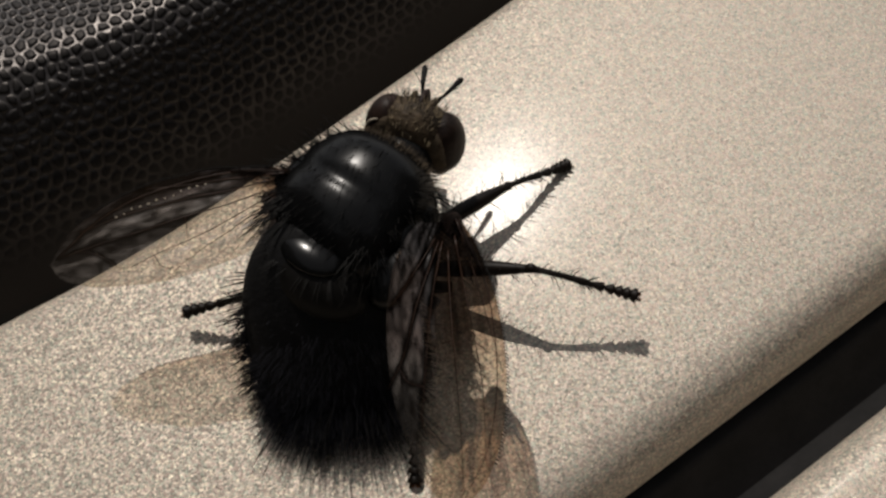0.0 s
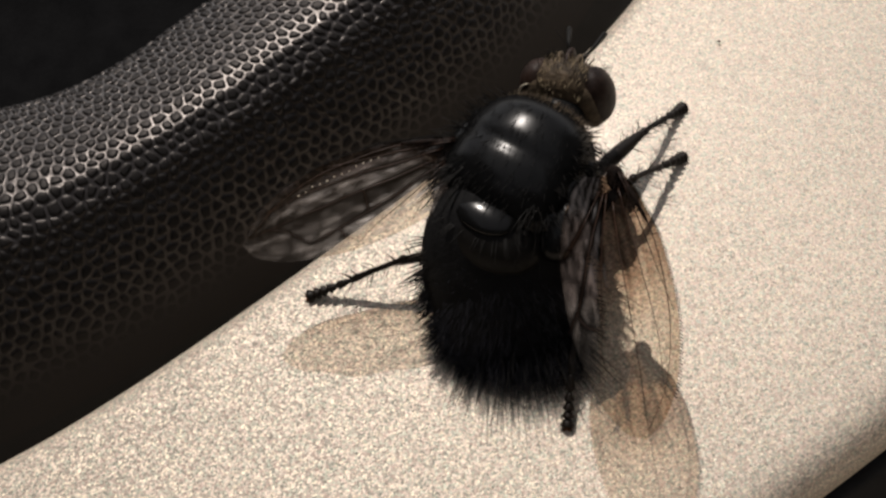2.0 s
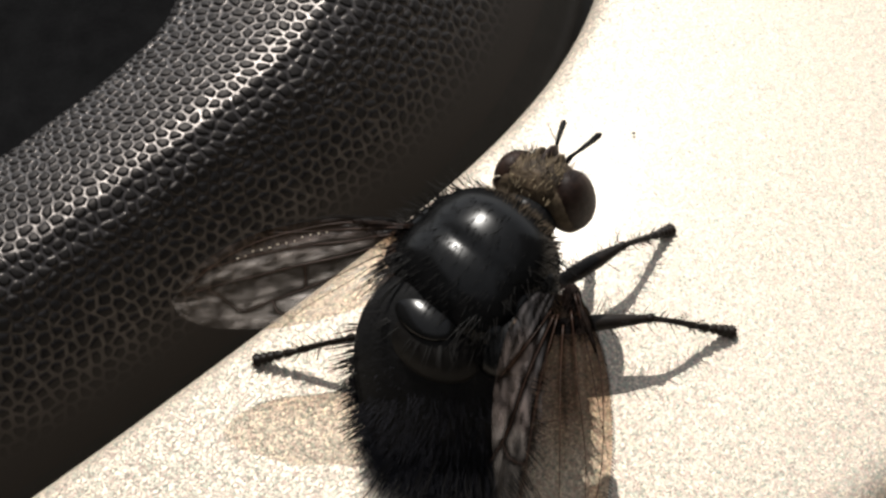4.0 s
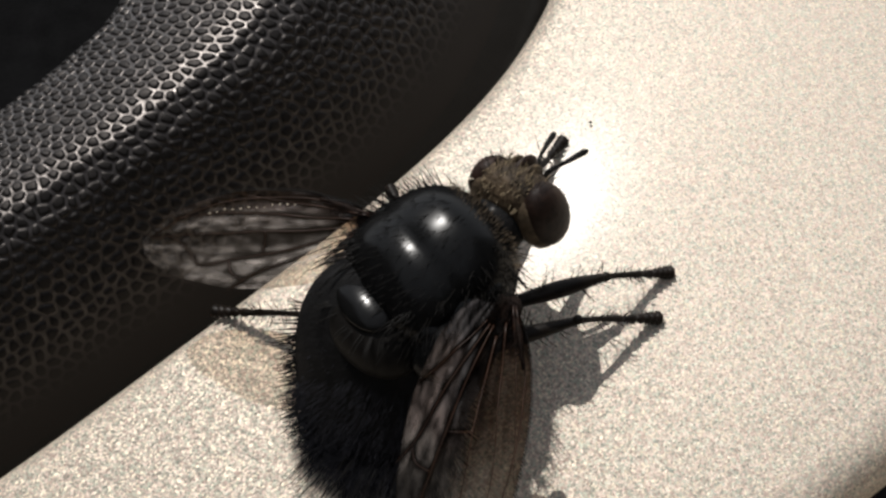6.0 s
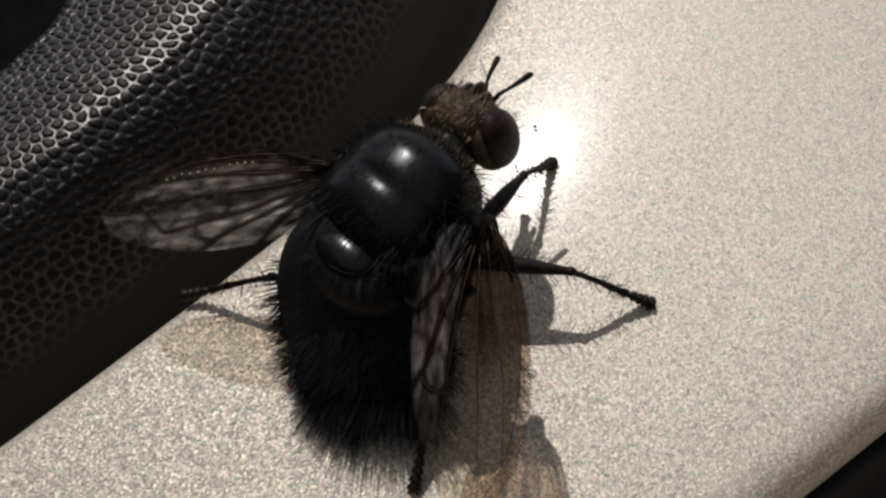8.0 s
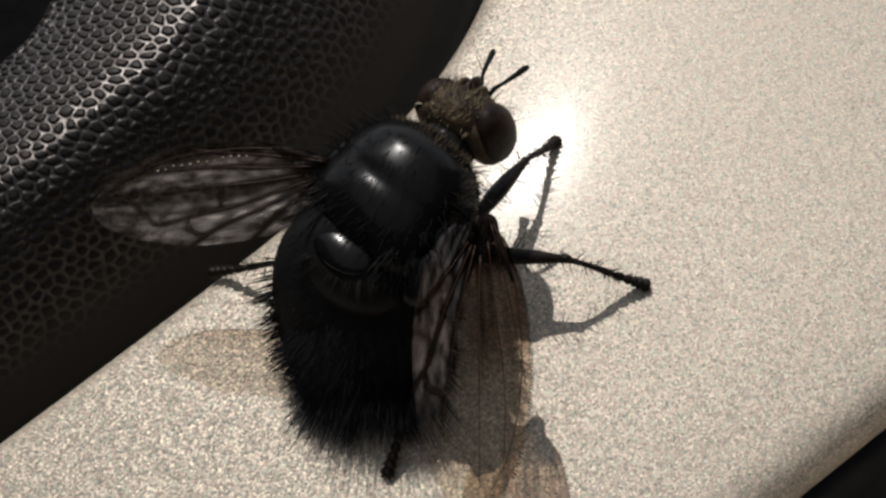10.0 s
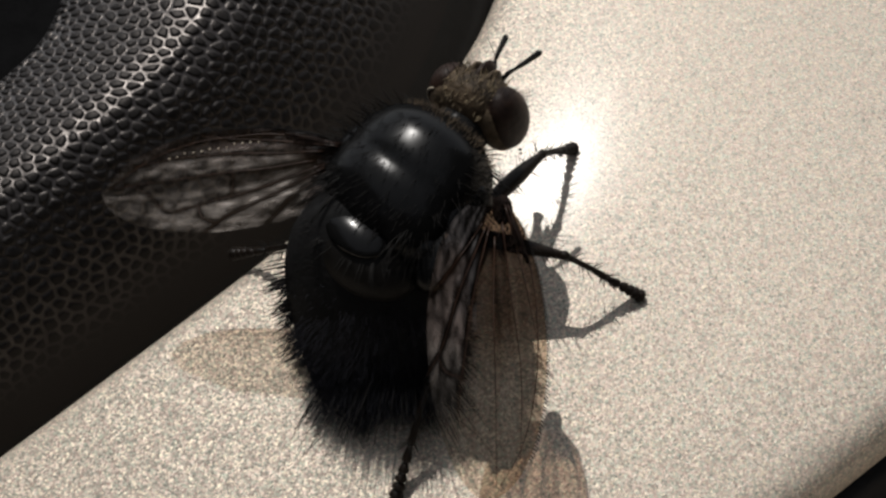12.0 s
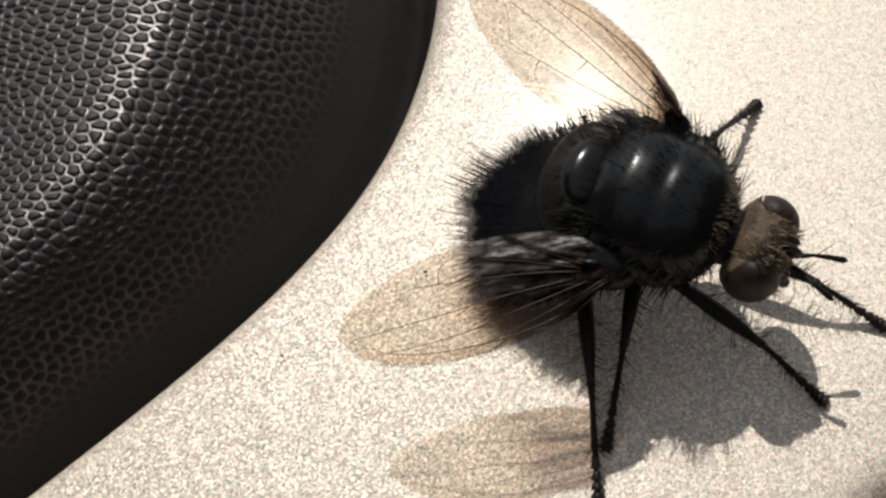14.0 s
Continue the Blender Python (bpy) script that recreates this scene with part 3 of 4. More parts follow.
def head():
    ob = part("head", Shape().blob((0, 5.15, 4.0), (1.45, 1.02, 1.5), 36, 24), FACE, fly, "golden-brown dusted head")
    r = random.Random(12)
    for side in (-1, 1):
        turn = Matrix.Rotation(radians(14 * side), 3, "Z")
        part("eye", Shape().blob((side * 0.98, 5.2, 3.92), (0.72, 0.88, 1.34), 30, 22, turn), EYE, ob, "dark red-brown compound eye")
        part("eye_orbit", Shape().blob((side * 0.9, 4.96, 3.86), (0.66, 0.74, 1.28), 26, 14, turn), ORBIT, ob, "pale golden band behind the eye")
        part("frons_stripe", Shape().blob((side * 0.34, 5.6, 4.7), (0.14, 0.6, 0.62), 16, 12), ORBIT, ob, "golden dusted stripe beside the brow")
        if side < 0:
            bow = [(side * (0.93 + 0.66 * math.sin(a)), 4.6 + 0.1 * math.cos(a), 3.9 + 1.16 * math.cos(a)) for a in np.linspace(0.3, 1.5, 9)]
            part("cheek_stripe", Shape().tube(bow, [0.02, 0.03, 0.04, 0.045, 0.045, 0.045, 0.04, 0.03, 0.02], 8), CREAM, ob, "thin cream stripe behind the eye")
        s = Shape()
        b = Vector((side * 0.16, 6.2, 3.95))
        s.tube([b, b + Vector((side * 0.10, 0.28, 0.12)), b + Vector((side * 0.2, 0.5, 0.1))], [0.08, 0.09, 0.06], 8)
        s.tube([b + Vector((side * 0.2, 0.48, 0.1)), b + Vector((side * 0.34, 0.9, 0.0)), b + Vector((side * 0.48, 1.42, -0.15)), b + Vector((side * 0.52, 1.52, -0.2))],
               [0.055, 0.085, 0.11, 0.06], 8)
        s.bristle(b + Vector((side * 0.25, 0.6, 0.15)), (side * 0.9, 0.7, 0.5), 0.8, 0.018, 0.1)
        part("antenna", s, HAIR, ob, "black club-shaped antenna")
    part("neck", Shape().tube([(0, 3.5, 4.1), (0, 4.1, 4.1), (0, 4.7, 3.95)], [0.9, 0.95, 0.85], 20), MATT, ob, "dark dusted neck")
    part("brow_band", Shape().blob((0, 5.7, 4.8), (0.2, 0.66, 0.56), 16, 12), EYE, ob, "dark band between the eyes")
    s = Shape()
    s.tube([(0, 5.9, 2.9), (0, 6.2, 2.3), (0, 6.25, 1.7), (0, 6.35, 1.45)], [0.3, 0.2, 0.14, 0.2], 10)
    part("proboscis", s, LEG, ob, "dark brown mouthpart")
    s = Shape()
    for i in range(190):       # short pale dusted hair between the eyes and behind them
        x, y = r.uniform(-0.85, 0.85), r.uniform(4.4, 6.0)
        z = 4.0 + 1.5 * math.sqrt(max(0.0, 1 - (x / 1.45) ** 2 - ((y - 5.15) / 1.02) ** 2))
        if z > 4.1:
            s.bristle((x, y, z - 0.03), (r.uniform(-0.6, 0.6), r.choice((-1, 1)), 0.35), r.uniform(0.12, 0.34), r.uniform(0.014, 0.026), 0.1)
    part("pale_hair", s, CREAM_DUST, ob, "short pale golden hair between the eyes")["kind"] = "stuff"
    s = Shape()
    for i in range(80):
        x = r.uniform(-1.1, 1.1)
        y = r.uniform(4.9, 6.0)
        z = 4.0 + 1.5 * math.sqrt(max(0.0, 1 - (x / 1.6) ** 2 - ((y - 5.15) / 1.1) ** 2))
        s.bristle((x, y, z - 0.06), (x * 0.4 + r.uniform(-.3, .3), 0.6 + r.uniform(-.5, .4), 0.8), r.uniform(0.3, 0.7), 0.012, 0.2)
    for i in range(70):
        an = r.uniform(0, 2 * math.pi)
        s.bristle((1.0 * math.cos(an), 5.95, 3.5 + 1.0 * math.sin(an)), (math.cos(an) * 0.7, 0.9, math.sin(an) * 0.5 - 0.2), r.uniform(0.25, 0.6), 0.014)
    part("bristles", s, HAIR, ob, "black bristles round the face")["kind"] = "stuff"
    return ob


# wing: own space, x out along the wing, y to the front edge, origin at the hinge
WING_FRONT = [(0, 0.25), (1.0, 0.75), (2.5, 1.15), (4.5, 1.3), (6.3, 1.1), (7.6, 0.6), (8.3, -0.1)]
WING_BACK = [(0, -0.9), (0.5, -1.35), (1.5, -1.75), (3.2, -1.95), (5.2, -1.8), (7.0, -1.3), (8.0, -0.7), (8.3, -0.1)]
VEINS = [   # start, middle points, end; thickness
    ([(0, 0.2), (2.0, 0.88), (4.5, 1.05), (6.6, 0.72), (8.0, 0.02)], 0.055),
    ([(0, 0.12), (1.6, 0.55), (3.4, 0.95), (4.6, 1.2)], 0.06),
    ([(0.5, 0.05), (2.4, 0.3), (4.8, 0.62), (7.1, 0.62)], 0.05),
    ([(0.9, -0.15), (2.8, -0.15), (5.4, -0.05), (7.9, 0.0)], 0.05),
    ([(0.6, -0.3), (2.6, -0.7), (4.8, -0.95), (5.9, -1.05), (6.3, -0.75), (6.7, -0.3), (7.4, 0.05)], 0.042),
    ([(0.6, -0.4), (2.4, -1.05), (4.0, -1.5), (4.9, -1.95)], 0.04),
    ([(0.5, -0.5), (1.6, -1.15), (2.6, -1.85)], 0.034),
    ([(3.6, -0.12), (3.75, -0.82)], 0.04),
    ([(4.9, -0.98), (4.75, -1.4), (4.3, -1.65)], 0.036),
]

SHORT = 0.96
WING_FRONT = [(x * SHORT, y) for x, y in WING_FRONT]
WING_BACK = [(x * SHORT, y) for x, y in WING_BACK]
VEINS = [([(x * SHORT, y) for x, y in pts], r) for pts, r in VEINS]


def wing_height(x, y):
    return 0.10 * math.sin(y * 4.2 + x * 0.35) * math.exp(-x / 7) + 0.05 * math.sin(y * 10.5 + x * 0.9) * math.exp(-x / 4.5) - 0.012 * x * x * 0.3 + 0.04 * math.sin(x * 2.3 + y * 3)


def wing(side):
    size = 1.0 if side < 0 else 1.06
    f, b = spline(WING_FRONT, 80) * size, spline(WING_BACK, 80) * size
    lines = np.vstack([spline(pts, 60) for pts, _ in VEINS]) * size
    g = np.random.default_rng(5)
    phase, beat = g.random(7) * 6.3, g.uniform(9, 60, 7)
    rows, root, fold = [], [], []
    for p, q in zip(f, b):
        row = []
        for k in np.linspace(0, 1, 64):
            c = p + (q - p) * k
            x = c[0]
            row.append((side * x, c[1], wing_height(x, c[1])))
            vein = float(np.min(np.hypot(lines[:, 0] - x, lines[:, 1] - c[1])))
            streak = float(np.mean(np.sin(beat * k + phase + 0.7 * np.sin(x * 1.3 + phase))))
            streak = min(max(0.5 + 1.1 * streak, 0.0), 1.0)
            front = max(0.0, 1 - k / (0.45 if side < 0 else 0.3))
            dark = 1.2 * max(0.0, 1 - x / 1.5) ** 1.2 + (0.4 + 0.45 * streak) * max(0.0, 1 - x / 7.0) ** 0.6 * front + 0.25 * max(0, 0.2 - k) / 0.2
            fade = float(smoothstep(2.7, 5.6, x))
            if side > 0:       # folded wing: smoky inner half darkened further for body's shade beneath, tan front edge
                dark = 1.2 * max(0.0, 1 - x / 1.6) ** 1.2 + (0.62 + 0.35 * streak) * (1 - fade) * (0.5 + 0.5 * float(smoothstep(0.1, 0.42, k))) * (1 - 0.45 * float(smoothstep(0.6, 0.78, k))) + 0.3 * max(0, 0.25 - k) / 0.25
            root.append(dark)
            crinkle = (0.3 + 0.7 * max(0.0, 1 - x / 7.0) ** 0.8) * (0.2 + 0.8 * streak) * (0.6 + 0.4 * k) * 1.3
            if side > 0:
                crinkle = 0.08 + 1.5 * streak ** 1.5 * (1 - fade) * float(smoothstep(0.4, 0.75, k))
            fold.append(crinkle * float(smoothstep(0.03, 0.17, vein)))
        rows.append(row)
    ob = part("wing", Shape().grid(rows), FILM, fly, "smoky translucent veined wing")
    att = ob.data.attributes.new("root", "FLOAT", "POINT")
    att.data.foreach_set("value", root)
    att = ob.data.attributes.new("fold", "FLOAT", "POINT")
    att.data.foreach_set("value", fold)
    for pts, r in VEINS:
        line = spline(pts, 22) * size
        s = Shape().tube([(side * x, y, wing_height(x, y) + 0.01) for x, y in line], [r * (0.5 - 0.36 * i / 21) for i in range(22)], 6)
        part("vein", s, VEIN, ob)
    s = Shape()
    q = random.Random(50)
    for x, y in (spline(VEINS[0][0], 60) * size)[20:44:2]:      # pale dots modelled in place of glints in the front cell
        y -= q.uniform(0.22, 0.3)
        s.blob((side * x, y, wing_height(x, y) + 0.02), (q.uniform(0.02, 0.06), q.uniform(0.018, 0.032), 0.015), 8, 6)
    if side < 0:
        part("glint_dots", s, CREAM, ob, "row of tiny pale dots standing in for glints along the front vein")["kind"] = "stuff"
    s = Shape()
    line = spline(WING_FRONT, 90) * size
    for i, (x, y) in enumerate(line[4:74]):
        s.bristle((side * x, y, wing_height(x, y)), (side * 0.7, 0.6, 0.35), 0.16, 0.022)
    part("edge_fringe", s, HAIR, ob)["kind"] = "stuff"
    s = Shape().blob((side * 0.1, 0.05, -0.15), (0.45, 0.3, 0.16), 16, 12)
    s.tube([(side * 0.1, 0.15, 0), (side * 0.8, 0.5, 0.04), (side * 1.7, 0.82, 0.06)], [0.13, 0.1, 0.04], 8)
    r = random.Random(31)
    for i in range(120):
        x = r.uniform(-0.3, 1.3)
        s.bristle((side * x, 0.1 + 0.35 * x + r.uniform(-0.3, 0.2), 0.02), (side * r.uniform(0.2, 1), r.uniform(-0.6, 0.6), 0.35), r.uniform(0.2, 0.5), 0.016)
    part("root_plate", s, ROOT, ob, "rusty brown wing root")
    return ob


def calypter(side):
    rows = []
    for i in range(12):
        a = math.pi * i / 11
        row = []
        for j in range(8):
            k = j / 7
            row.append((side * (1.7 + (1.6 if side < 0 else 0.8) * k * math.sin(a)), 1.2 - 1.3 * (1 - math.cos(a)) * 0.8, 5.05 + 0.25 * math.sin(math.pi * k) - 0.3 * k + 0.07 * math.sin(9 * a)))
        rows.append(row)
    ob = part("calypter", Shape().grid(rows), SCALE if side < 0 else ROOT, fly, "thin scale under the wing root")
    m = ob.modifiers.new("thick", "SOLIDIFY")
    m.thickness = 0.00008
    return ob


LENGTHS = {"front": (2.9, 3.0), "mid": (3.6, 3.6), "hind": (3.9, 4.0)}      # thigh; shin with foot


def leg(seed, femur, reach):
    r = random.Random(seed)
    ys = np.linspace(0, femur, 12)
    s = Shape().tube([(0, -1.5, 0), (0, -0.8, 0)] + [(0, y, 0.05 * math.sin(y)) for y in ys], [0.2, 0.25] + [0.23 + 0.10 * math.sin(math.pi * min(1, y / femur * 1.05)) - 0.09 * y / femur for y in ys], 10)
    s.blob((0, femur, 0.02), (0.17, 0.2, 0.17), 10, 8)
    thigh = part("leg", s, LEG, fly, "bristly black jointed leg")
    s = Shape()
    for i in range(46):
        an = r.uniform(0, 2 * math.pi)
        y = r.uniform(0.3, femur - 0.05)
        w = Vector((math.cos(an), 0.5 + r.uniform(-.3, .3), math.sin(an)))
        s.bristle(Vector((math.cos(an) * 0.2, y, math.sin(an) * 0.2)), w, r.uniform(0.3, 0.8), r.uniform(0.014, 0.022))
    part("bristles", s, HAIR, thigh)["kind"] = "stuff"
    bone = reach * 0.54
    ys = np.linspace(-0.05, bone, 11)
    bow = [(0, y, 0.06 * math.sin(math.pi * max(0.0, y) / bone)) for y in ys]
    s = Shape().tube(bow, [0.15, 0.12, 0.105, 0.10, 0.10, 0.10, 0.105, 0.11, 0.12, 0.14, 0.11], 9)
    shin = part("tibia", s, LEG, thigh)
    s = Shape()
    for i in range(38):
        an = r.uniform(0, 2 * math.pi)
        y = r.uniform(0.1, bone)
        s.bristle(Vector((math.cos(an) * 0.09, y, math.sin(an) * 0.09)), Vector((math.cos(an), 0.7, math.sin(an))), r.uniform(0.18, 0.55), r.uniform(0.012, 0.02))
    for i in range(4):         # spurs at the end of the shin
        an = 1.57 * i + 0.4
        s.bristle(Vector((math.cos(an) * 0.1, bone - 0.04, math.sin(an) * 0.1)), Vector((math.cos(an), 1.2, math.sin(an))), 0.45, 0.026)
    spurs = part("shin_fringe", s, HAIR, thigh)
    spurs["kind"] = "stuff"
    foot = tagged(part("tarsus", Shape().tube([(0, bone - 0.03, 0), (0, reach - 0.05, 0)], [0.06, 0.06], 6), LEG, thigh), "beaded black foot")
    y = bone
    for i, n in enumerate((0.34, 0.19, 0.16, 0.14, 0.17)):       # heart-shaped joints of the foot, each wider at its far end
        n *= reach - bone
        k = 0.125 + 0.018 * i
        s = Shape().tube([(0, y, 0), (0, y + n * 0.25, 0), (0, y + n * 0.72, 0), (0, y + n * 0.9, 0), (0, y + n * 0.97, 0)], [k * 0.6, k * 0.85, k * 1.3, k * 1.25, k * 0.6], 9)
        for j in range(6):
            an = r.uniform(0, 2 * math.pi)
            s.bristle((math.cos(an) * k, y + n * 0.75, math.sin(an) * k), (math.cos(an), 0.9, math.sin(an)), 0.17, 0.014)
        if i == 4:
            for side in (-1, 1):
                s.bristle((side * 0.06, y + n - 0.02, 0.02), (side * 0.55, 0.8, 0.2), 0.28, 0.034, 0.3)
        part("foot_joint", s, LEG, foot)
        y += n
    s = Shape()
    for side in (-1, 1):
        s.blob((side * 0.09, y + 0.05, -0.03), (0.085, 0.12, 0.04), 10, 8)
    pads = part("foot_pads", s, PAD, thigh, "rusty foot pads")
    return thigh, shin, foot, pads, spurs


ABDOMEN = abdomen()
THORAX = thorax()
HEAD = head()
WINGS = {side: wing(side) for side in (-1, 1)}
calypter(-1)
calypter(1)

# hip places in the fly's space
HIPS = {"right_front": (1.1, 3.0, 1.7), "right_mid": (1.5, 1.6, 1.4), "right_hind": (1.4, -0.2, 1.5),
        "left_front": (-1.1, 3.0, 1.7), "left_mid": (-1.5, 1.6, 1.4), "left_hind": (-1.4, -0.2, 1.5)}
LEGS = {key: leg(20 + i, *LENGTHS[key.split("_")[1]]) for i, key in enumerate(HIPS)}

# specks lying on the paint
for x, y, r in ((1.1, 4.74, 0.07), (-4.0, 1.7, 0.06)):
    s = Shape().blob((x, y, -0.02), (r, r * 0.8, r * 0.6), 8, 6)
    tagged(part("dust_speck", s, DUST), "tiny dark dust speck lying on the paint", "speck", "specks on the paint")


# ---- how the fly moves ----
FLY_ROWS = [   # seconds, x y z in millimetres, pitch roll yaw in degrees
    (0.0, -13.41, -13.44, -0.40, 5.3, -3.1, -18.8),
    (0.5, -11.50, -12.72, -0.41, 7.6, -7.5, -23.6),
    (1.0, -10.76, -10.48, -0.45, 6.7, -9.5, -20.5),
    (1.5, -7.78, -7.24, -0.43, 10.4, -9.5, -22.1),
    (2.0, -6.08, -5.02, -0.35, 9.6, -7.9, -16.6),
    (2.5, -4.52, -5.32, 0.21, 11.2, -6.5, -23.8),
    (3.0, -4.42, -4.59, -0.01, 10.6, -6.6, -26.4),
    (5.5, -3.78, -4.64, 0.00, 8.6, -9.2, -33.4),
    (6.0, -3.84, -4.99, -0.15, 9.0, -11.2, -38.7),
    (6.5, -4.20, -4.81, -0.35, 8.6, -10.4, -37.5),
    (7.0, -4.42, -4.43, -0.22, 9.1, -11.7, -29.7),
    (7.5, -2.98, -3.03, 0.19, 9.2, -11.0, -27.0),
    (10.0, -2.17, -1.67, 0.36, 11.1, -5.9, -25.7),
    (10.5, -1.69, -2.10, 0.44, 10.1, -7.0, -30.9),
    (11.0, -2.08, -1.81, 0.17, 9.1, -10.9, -28.0),
    (11.5, -2.26, -1.66, 0.46, 8.6, -7.7, -21.8),
    (12.0, -1.78, -0.90, 0.63, 10.3, -6.0, -24.8),
    (12.5, -1.20, 1.64, 0.18, 9.5, -5.5, -13.9),
    (13.0, 1.65, 3.19, 0.85, 11.6, -8.2, -19.7),
    (13.5, 3.24, 2.24, 1.04, 9.5, -11.5, -29.3),
    (13.7, 4.59, 3.99, 0.77, 9.3, -7.0, -53.6),
    (13.8, 5.36, 5.88, 0.57, 10.7, 7.9, -79.8),
    (13.9, 6.82, 5.32, 0.61, 6.6, 7.5, -96.8),
    (14.0, 7.29, 5.27, 0.45, -0.2, 6.6, -106.6),
]
HEAD_ROWS = [   # seconds, turn and lean of the head on the neck, degrees
    (0.0, -3.0, 8.1),
    (0.5, -5.1, 0.3),
    (1.0, -5.5, 6.0),
    (1.5, -2.9, 3.4),
    (2.0, -1.9, -0.6),
    (2.5, -5.3, -6.7),
    (3.0, -2.7, -3.7),
    (5.5, -6.4, -4.7),
    (6.0, -3.0, -2.8),
    (6.5, -4.9, 1.0),
    (7.0, -7.5, 0.8),
    (7.5, -10.6, 0.4),
    (10.0, -10.2, -3.1),
    (10.5, -4.9, -5.0),
    (11.0, -7.5, 0.4),
    (11.5, -10.9, -0.1),
    (12.0, -10.8, -2.5),
    (12.5, -9.3, 1.3),
    (13.0, -9.4, -1.8),
    (13.5, -11.6, -0.7),
    (13.7, -4.2, 1.0),
    (13.8, 5.8, -0.4),
    (13.9, 10.0, -0.7),
    (14.0, -7.8, 2.2),
]
# where the feet stand on the panel: seconds, x, y in millimetres, and the height of a lifted foot
FEET = {
    "right_front": [(0, -6.75, -7.74), (0.5, -6.78, -7.82), (1, -6.69, -5.14), (1.5, -3.30, -1.33), (2, -0.58, 1.66), (2.5, 2.18, 0.40), (3, 2.01, 0.45), (5.5, 2.67, 0.14), (6, 3.45, -1.47), (6.5, 3.45, -1.47), (7, 1.96, 0.70), (7.5, 1.33, 2.54), (10, 2.61, 4.56), (10.5, 4.11, 3.14), (11, 4.12, 3.18), (11.5, 3.12, 4.87), (12, 3.04, 4.77), (12.5, 4.14, 8.83), (13, 7.80, 9.86), (13.5, 9.28, 8.09), (13.7, 13.91, 5.33), (13.8, 13.89, 5.22), (13.9, 14.55, -0.53), (14, 14.49, -0.49)],
    "right_mid": [(0, -4.93, -13.77, 1.5), (0.5, -4.78, -11.92), (1, -3.92, -12.28, 2.6), (1.5, -0.74, -5.98), (2, -0.77, -0.65), (2.5, 2.30, -2.72), (3, 4.04, -3.42), (5.5, 3.06, -3.08), (6, 2.91, -3.15), (6.5, 2.84, -3.18), (7, 2.75, -3.14), (7.5, 4.43, -3.12), (10, 5.41, -1.36), (10.5, 5.26, -1.39), (11, 5.17, -1.31), (11.5, 5.14, -1.32), (12, 5.04, -1.23), (12.5, 6.20, 2.00), (13, 10.02, 4.01), (13.5, 9.77, 4.00), (13.7, 11.55, 3.21), (13.8, 11.46, -1.22), (13.9, 9.6, -1.3), (14, 7.2, -1.9)],
    "left_hind": [(0, -20.01, -13.70, 0.6), (0.5, -20.32, -12.91), (1, -18.58, -11.59), (1.5, -16.83, -10.05, 0.7), (2, -14.77, -6.30), (2.5, -11.97, -5.44), (3, -12.16, -4.83), (5.5, -12.34, -2.30), (6, -12.26, -2.34), (6.5, -11.86, -2.51), (7, -11.55, -2.63), (7.5, -11.96, -2.24), (10, -9.86, -0.20), (10.5, -9.64, 0.08), (11, -10.16, 0.12), (11.5, -10.30, -0.19), (12, -9.26, 1.02), (12.5, -7.94, 0.28), (13, -6.29, 3.29), (13.5, -4.16, 3.79), (13.7, -2.65, 6.65), (13.8, 1.0, 6.2), (13.9, 2.8, 5.2), (14, 3.2, 5.0)],
    "right_hind": [(0, -12.19, -19.47), (0.5, -12.18, -19.48), (1, -11.18, -17.14), (1.5, -6.59, -13.63), (10, -3.48, -7.74), (10.5, -3.41, -7.73), (11, -3.47, -7.72), (11.5, -3.24, -7.71), (12, -3.22, -7.94), (12.5, 0.62, -4.42), (13.7, 4.49, -1.80), (13.8, 4.08, -2.11), (13.9, 3.95, -2.50), (14, 6.84, -3.86)],
    "left_front": [(5.5, 0.05, 4.13), (6, 0.07, 4.13), (6.5, 0.26, 4.04), (7, -0.61, 3.32), (10.5, 0.56, 6.99), (13.5, 7.08, 11.13), (13.8, 14.61, 9.92), (13.9, 14.52, 9.82), (14, 16.87, 2.08)],
    "left_mid": [(0.5, -16.35, -5.77), (5.5, -6.51, 2.36), (6, -6.27, 2.42), (6.5, -6.36, 2.33), (13.7, 5.63, 12.93), (13.8, 5.74, 12.94), (13.9, 13.63, 10.98), (14, 13.63, 11.11)],
}
# where an unseen foot stands, in the fly's space
REST = {"right_front": (2.4, 7.0), "right_mid": (6.0, 3.4), "right_hind": (2.2, -6.0), "left_front": (-2.0, 6.4), "left_mid": (-5.6, 3.0),
        "left_hind": (-6.8, -3.4)}


def fly_pose(row):
    return pose(*(c * MM for c in row[1:4]), *row[4:])


def aimed(origin, target, up):
    """A pose at origin whose y axis points to target."""
    y = (target - origin).normalized()
    x = y.cross(up).normalized()
    z = x.cross(y)
    m = Matrix((x, y, z)).transposed().to_4x4()
    m.translation = origin
    return m


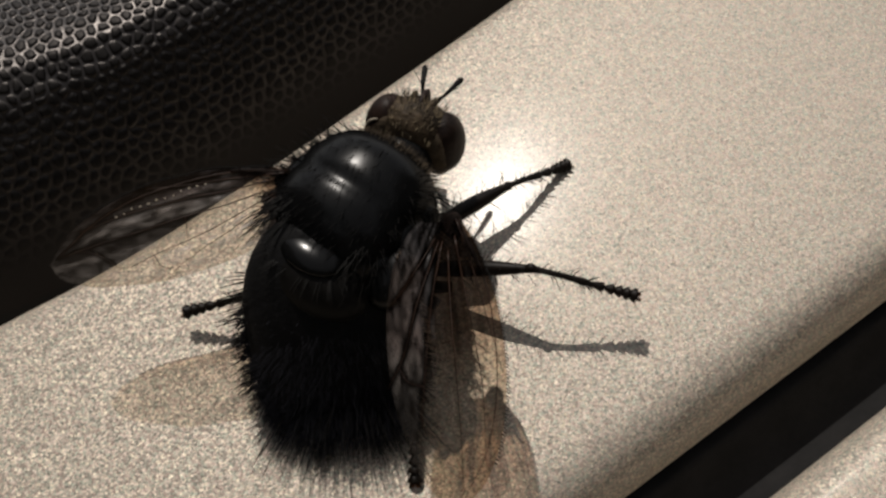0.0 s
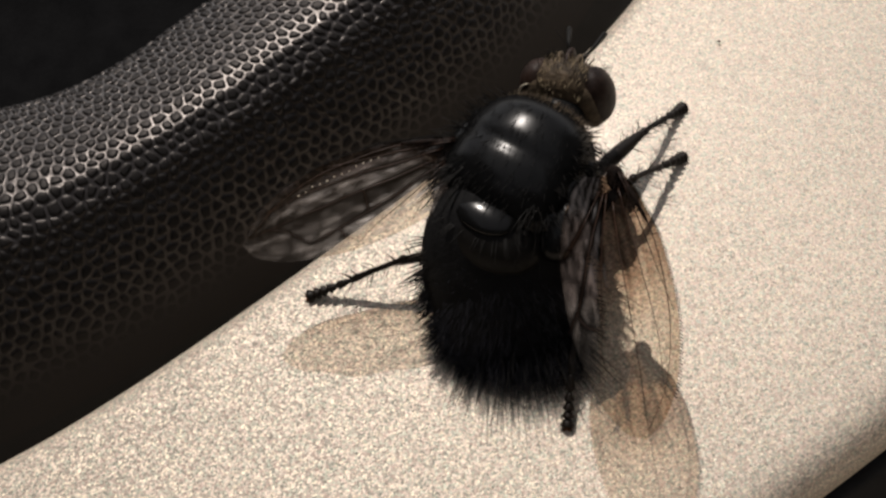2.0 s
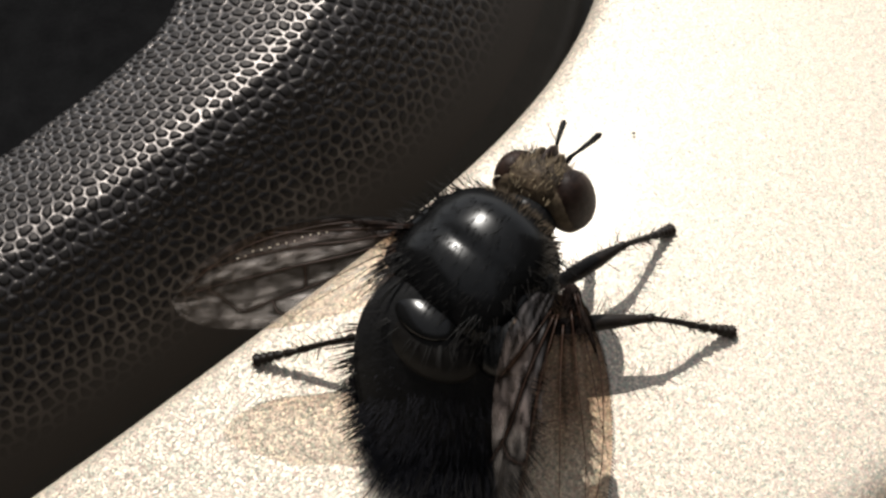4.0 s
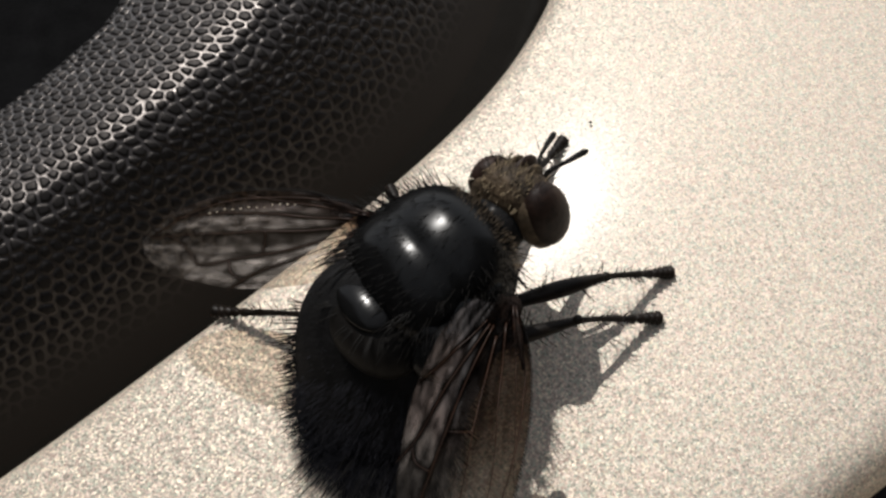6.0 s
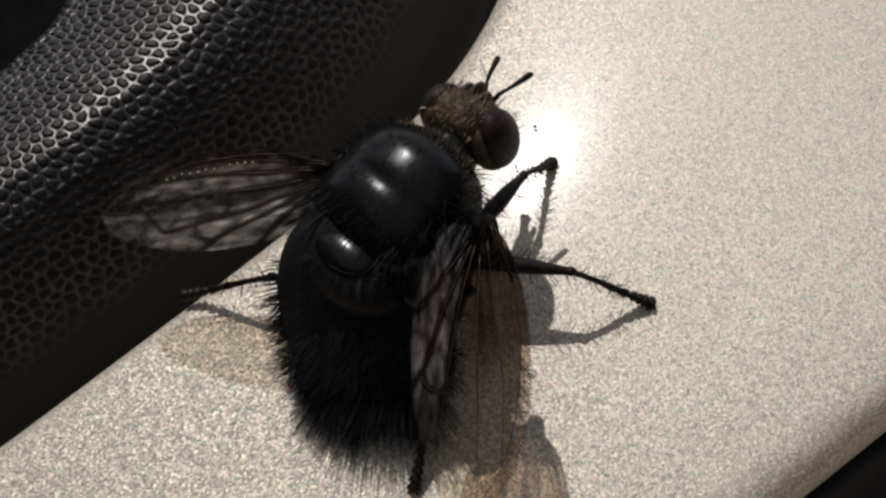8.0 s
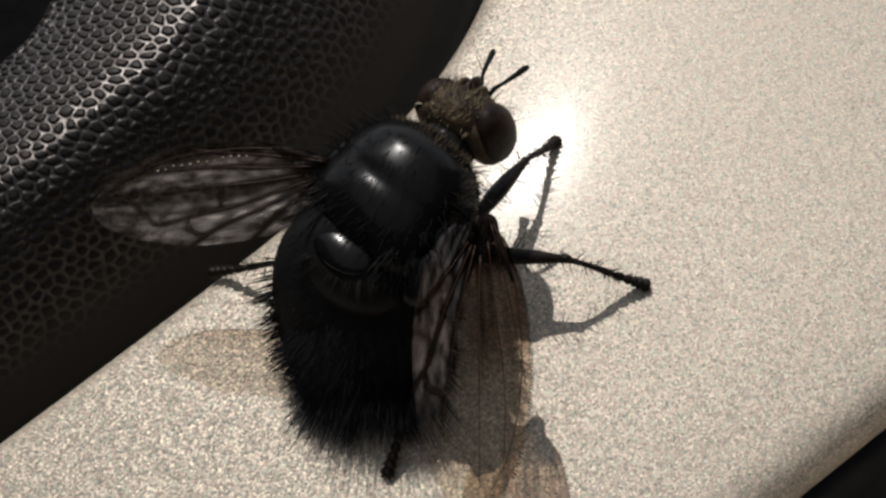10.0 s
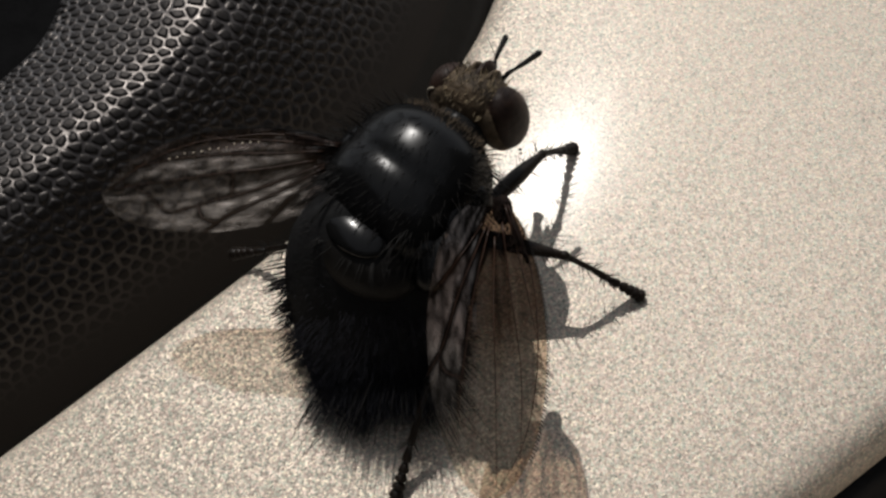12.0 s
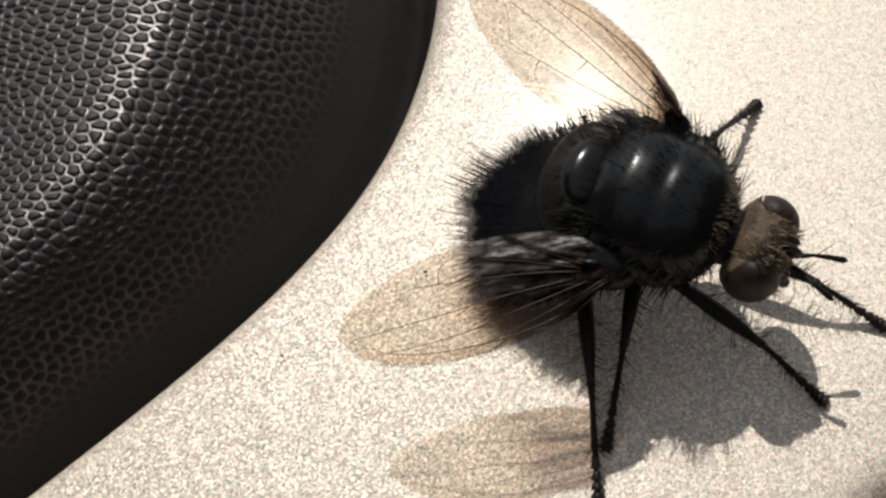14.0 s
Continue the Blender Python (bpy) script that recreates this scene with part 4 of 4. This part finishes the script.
def leg_rows(key):
    thigh_rows, shin_rows = [], []
    seen = {t: place for t, *place in FEET[key]}
    for row in FLY_ROWS:
        m = fly_pose(row)
        t = row[0]
        if t in seen:
            x, y = seen[t][:2]
            z = seen[t][2] if len(seen[t]) > 2 else panel_height(x, y)
            if z < 0:
                y += z * 0.45
            world_foot = Vector((x * MM, y * MM, (z + 0.1) * MM))
        else:
            world_foot = m @ Vector((REST[key][0] * MM, REST[key][1] * MM, 0))
            world_foot.z = (panel_height(world_foot.x / MM, world_foot.y / MM) + 0.1) * MM
        inv = m.inverted()
        foot = inv @ world_foot
        up = inv.to_3x3() @ Vector((0, 0, 1))
        hip = Vector(HIPS[key]) * MM
        a, b = (c * MM for c in LENGTHS[key.split("_")[1]])
        d = (foot - hip).length
        reach = min(max(d, 0.96 * (a + b)), 0.99 * (a + b))
        hip = foot + (hip - foot).normalized() * reach
        d = reach
        way = (foot - hip).normalized()
        rise = (up - way * up.dot(way)).normalized()
        along = (a * a - b * b + d * d) / (2 * d)
        high = math.sqrt(max(a * a - along * along, 0.0))
        knee = hip + way * along + rise * high
        mt = aimed(hip, knee, up)
        ms = aimed(knee, foot, up)
        thigh_rows.append((t, mt))
        shin_rows.append((t, mt.inverted() @ ms))
    return thigh_rows, shin_rows


# wing settings: seconds, sweep back from straight out, lift of the tip, twist (degrees), slide of the hinge along the flank (millimetres)
WING_L = [(0, 36, 0, 8), (1, 37, 2, 8), (3, 38, 3, 8), (5.5, 35, 2, 8), (7, 31, 2, 8), (10, 28, 2, 8), (12, 28, 2, 8), (12.5, 34, 4, 8), (13.5, 33, 3, 8), (13.7, 45, 5, 10), (13.8, 62, 8, 12), (13.9, 68, 10, 14), (14, 69, 13, 14)]
WING_R = [(0, 70, -7, -8, 0), (3, 70, -7, -8, 0), (7, 70, -7, -8, 0), (13.5, 70, -8, -8, 0), (13.7, 63, -6, -7, -0.4), (13.8, 60, -4, -5, -0.8), (14, 62, -3, -4, -1.1)]


# the thorax is turned on the neck, and the abdomen follows it: seconds, degrees, millimetres sideways and ahead of the abdomen
BODY_TURN = [(0, -17, -1.7, 0), (3, -17, -1.7, 0), (5.5, -17, -1.95, 0), (12, -17, -1.95, 0), (12.5, -17, -1.75, 0), (13, -17, -1.8, 0), (13.5, -17, -1.9, 0),
             (13.7, -13, -1.3, 0.4), (13.8, -9, -0.8, 0.8), (14, -9, -0.7, 0.9)]


def wing_pose(side, sweep, lift, twist, slide=0.0):
    base = Matrix.Translation(Vector((-2.75 if side < 0 else 2.55, 1.85 + slide, 5.6 if side < 0 else 5.4)) * MM)
    return base @ pose(0, 0, 0, 0, 0, side * -sweep) @ pose(0, 0, 0, 0, -side * lift, 0) @ pose(0, 0, 0, twist, 0, 0)


def motions():
    walk(fly, [(row[0], fly_pose(row)) for row in FLY_ROWS])
    neck = Matrix.Translation(Vector((0, 4.3, 4.0)) * MM)
    walk(HEAD, [(t, neck @ pose(0, 0, 0, 0, lean, turn) @ neck.inverted()) for t, turn, lean in HEAD_ROWS])
    nape = Matrix.Translation(Vector((0, 4.2, 4.4)) * MM)
    walk(THORAX, [(t, nape @ pose(0, 0, 0, 0, 0, turn) @ nape.inverted()) for t, turn, _, _ in BODY_TURN])
    waist = Matrix.Translation(Vector((0, 0.3, 3.8)) * MM)
    walk(ABDOMEN, [(t, waist @ pose(side * MM, ahead * MM, 0, 0, 0, -1.53 * turn) @ waist.inverted()) for t, turn, side, ahead in BODY_TURN])
    for key, (thigh, shin, foot, pads, spurs) in LEGS.items():
        thigh_rows, shin_rows = leg_rows(key)
        walk(thigh, thigh_rows)
        for ob in (shin, foot, pads, spurs):
            walk(ob, shin_rows)
    walk(WINGS[-1], [(t, wing_pose(-1, *r)) for t, *r in WING_L])
    walk(WINGS[1], [(t, wing_pose(1, *r)) for t, *r in WING_R])


motions()
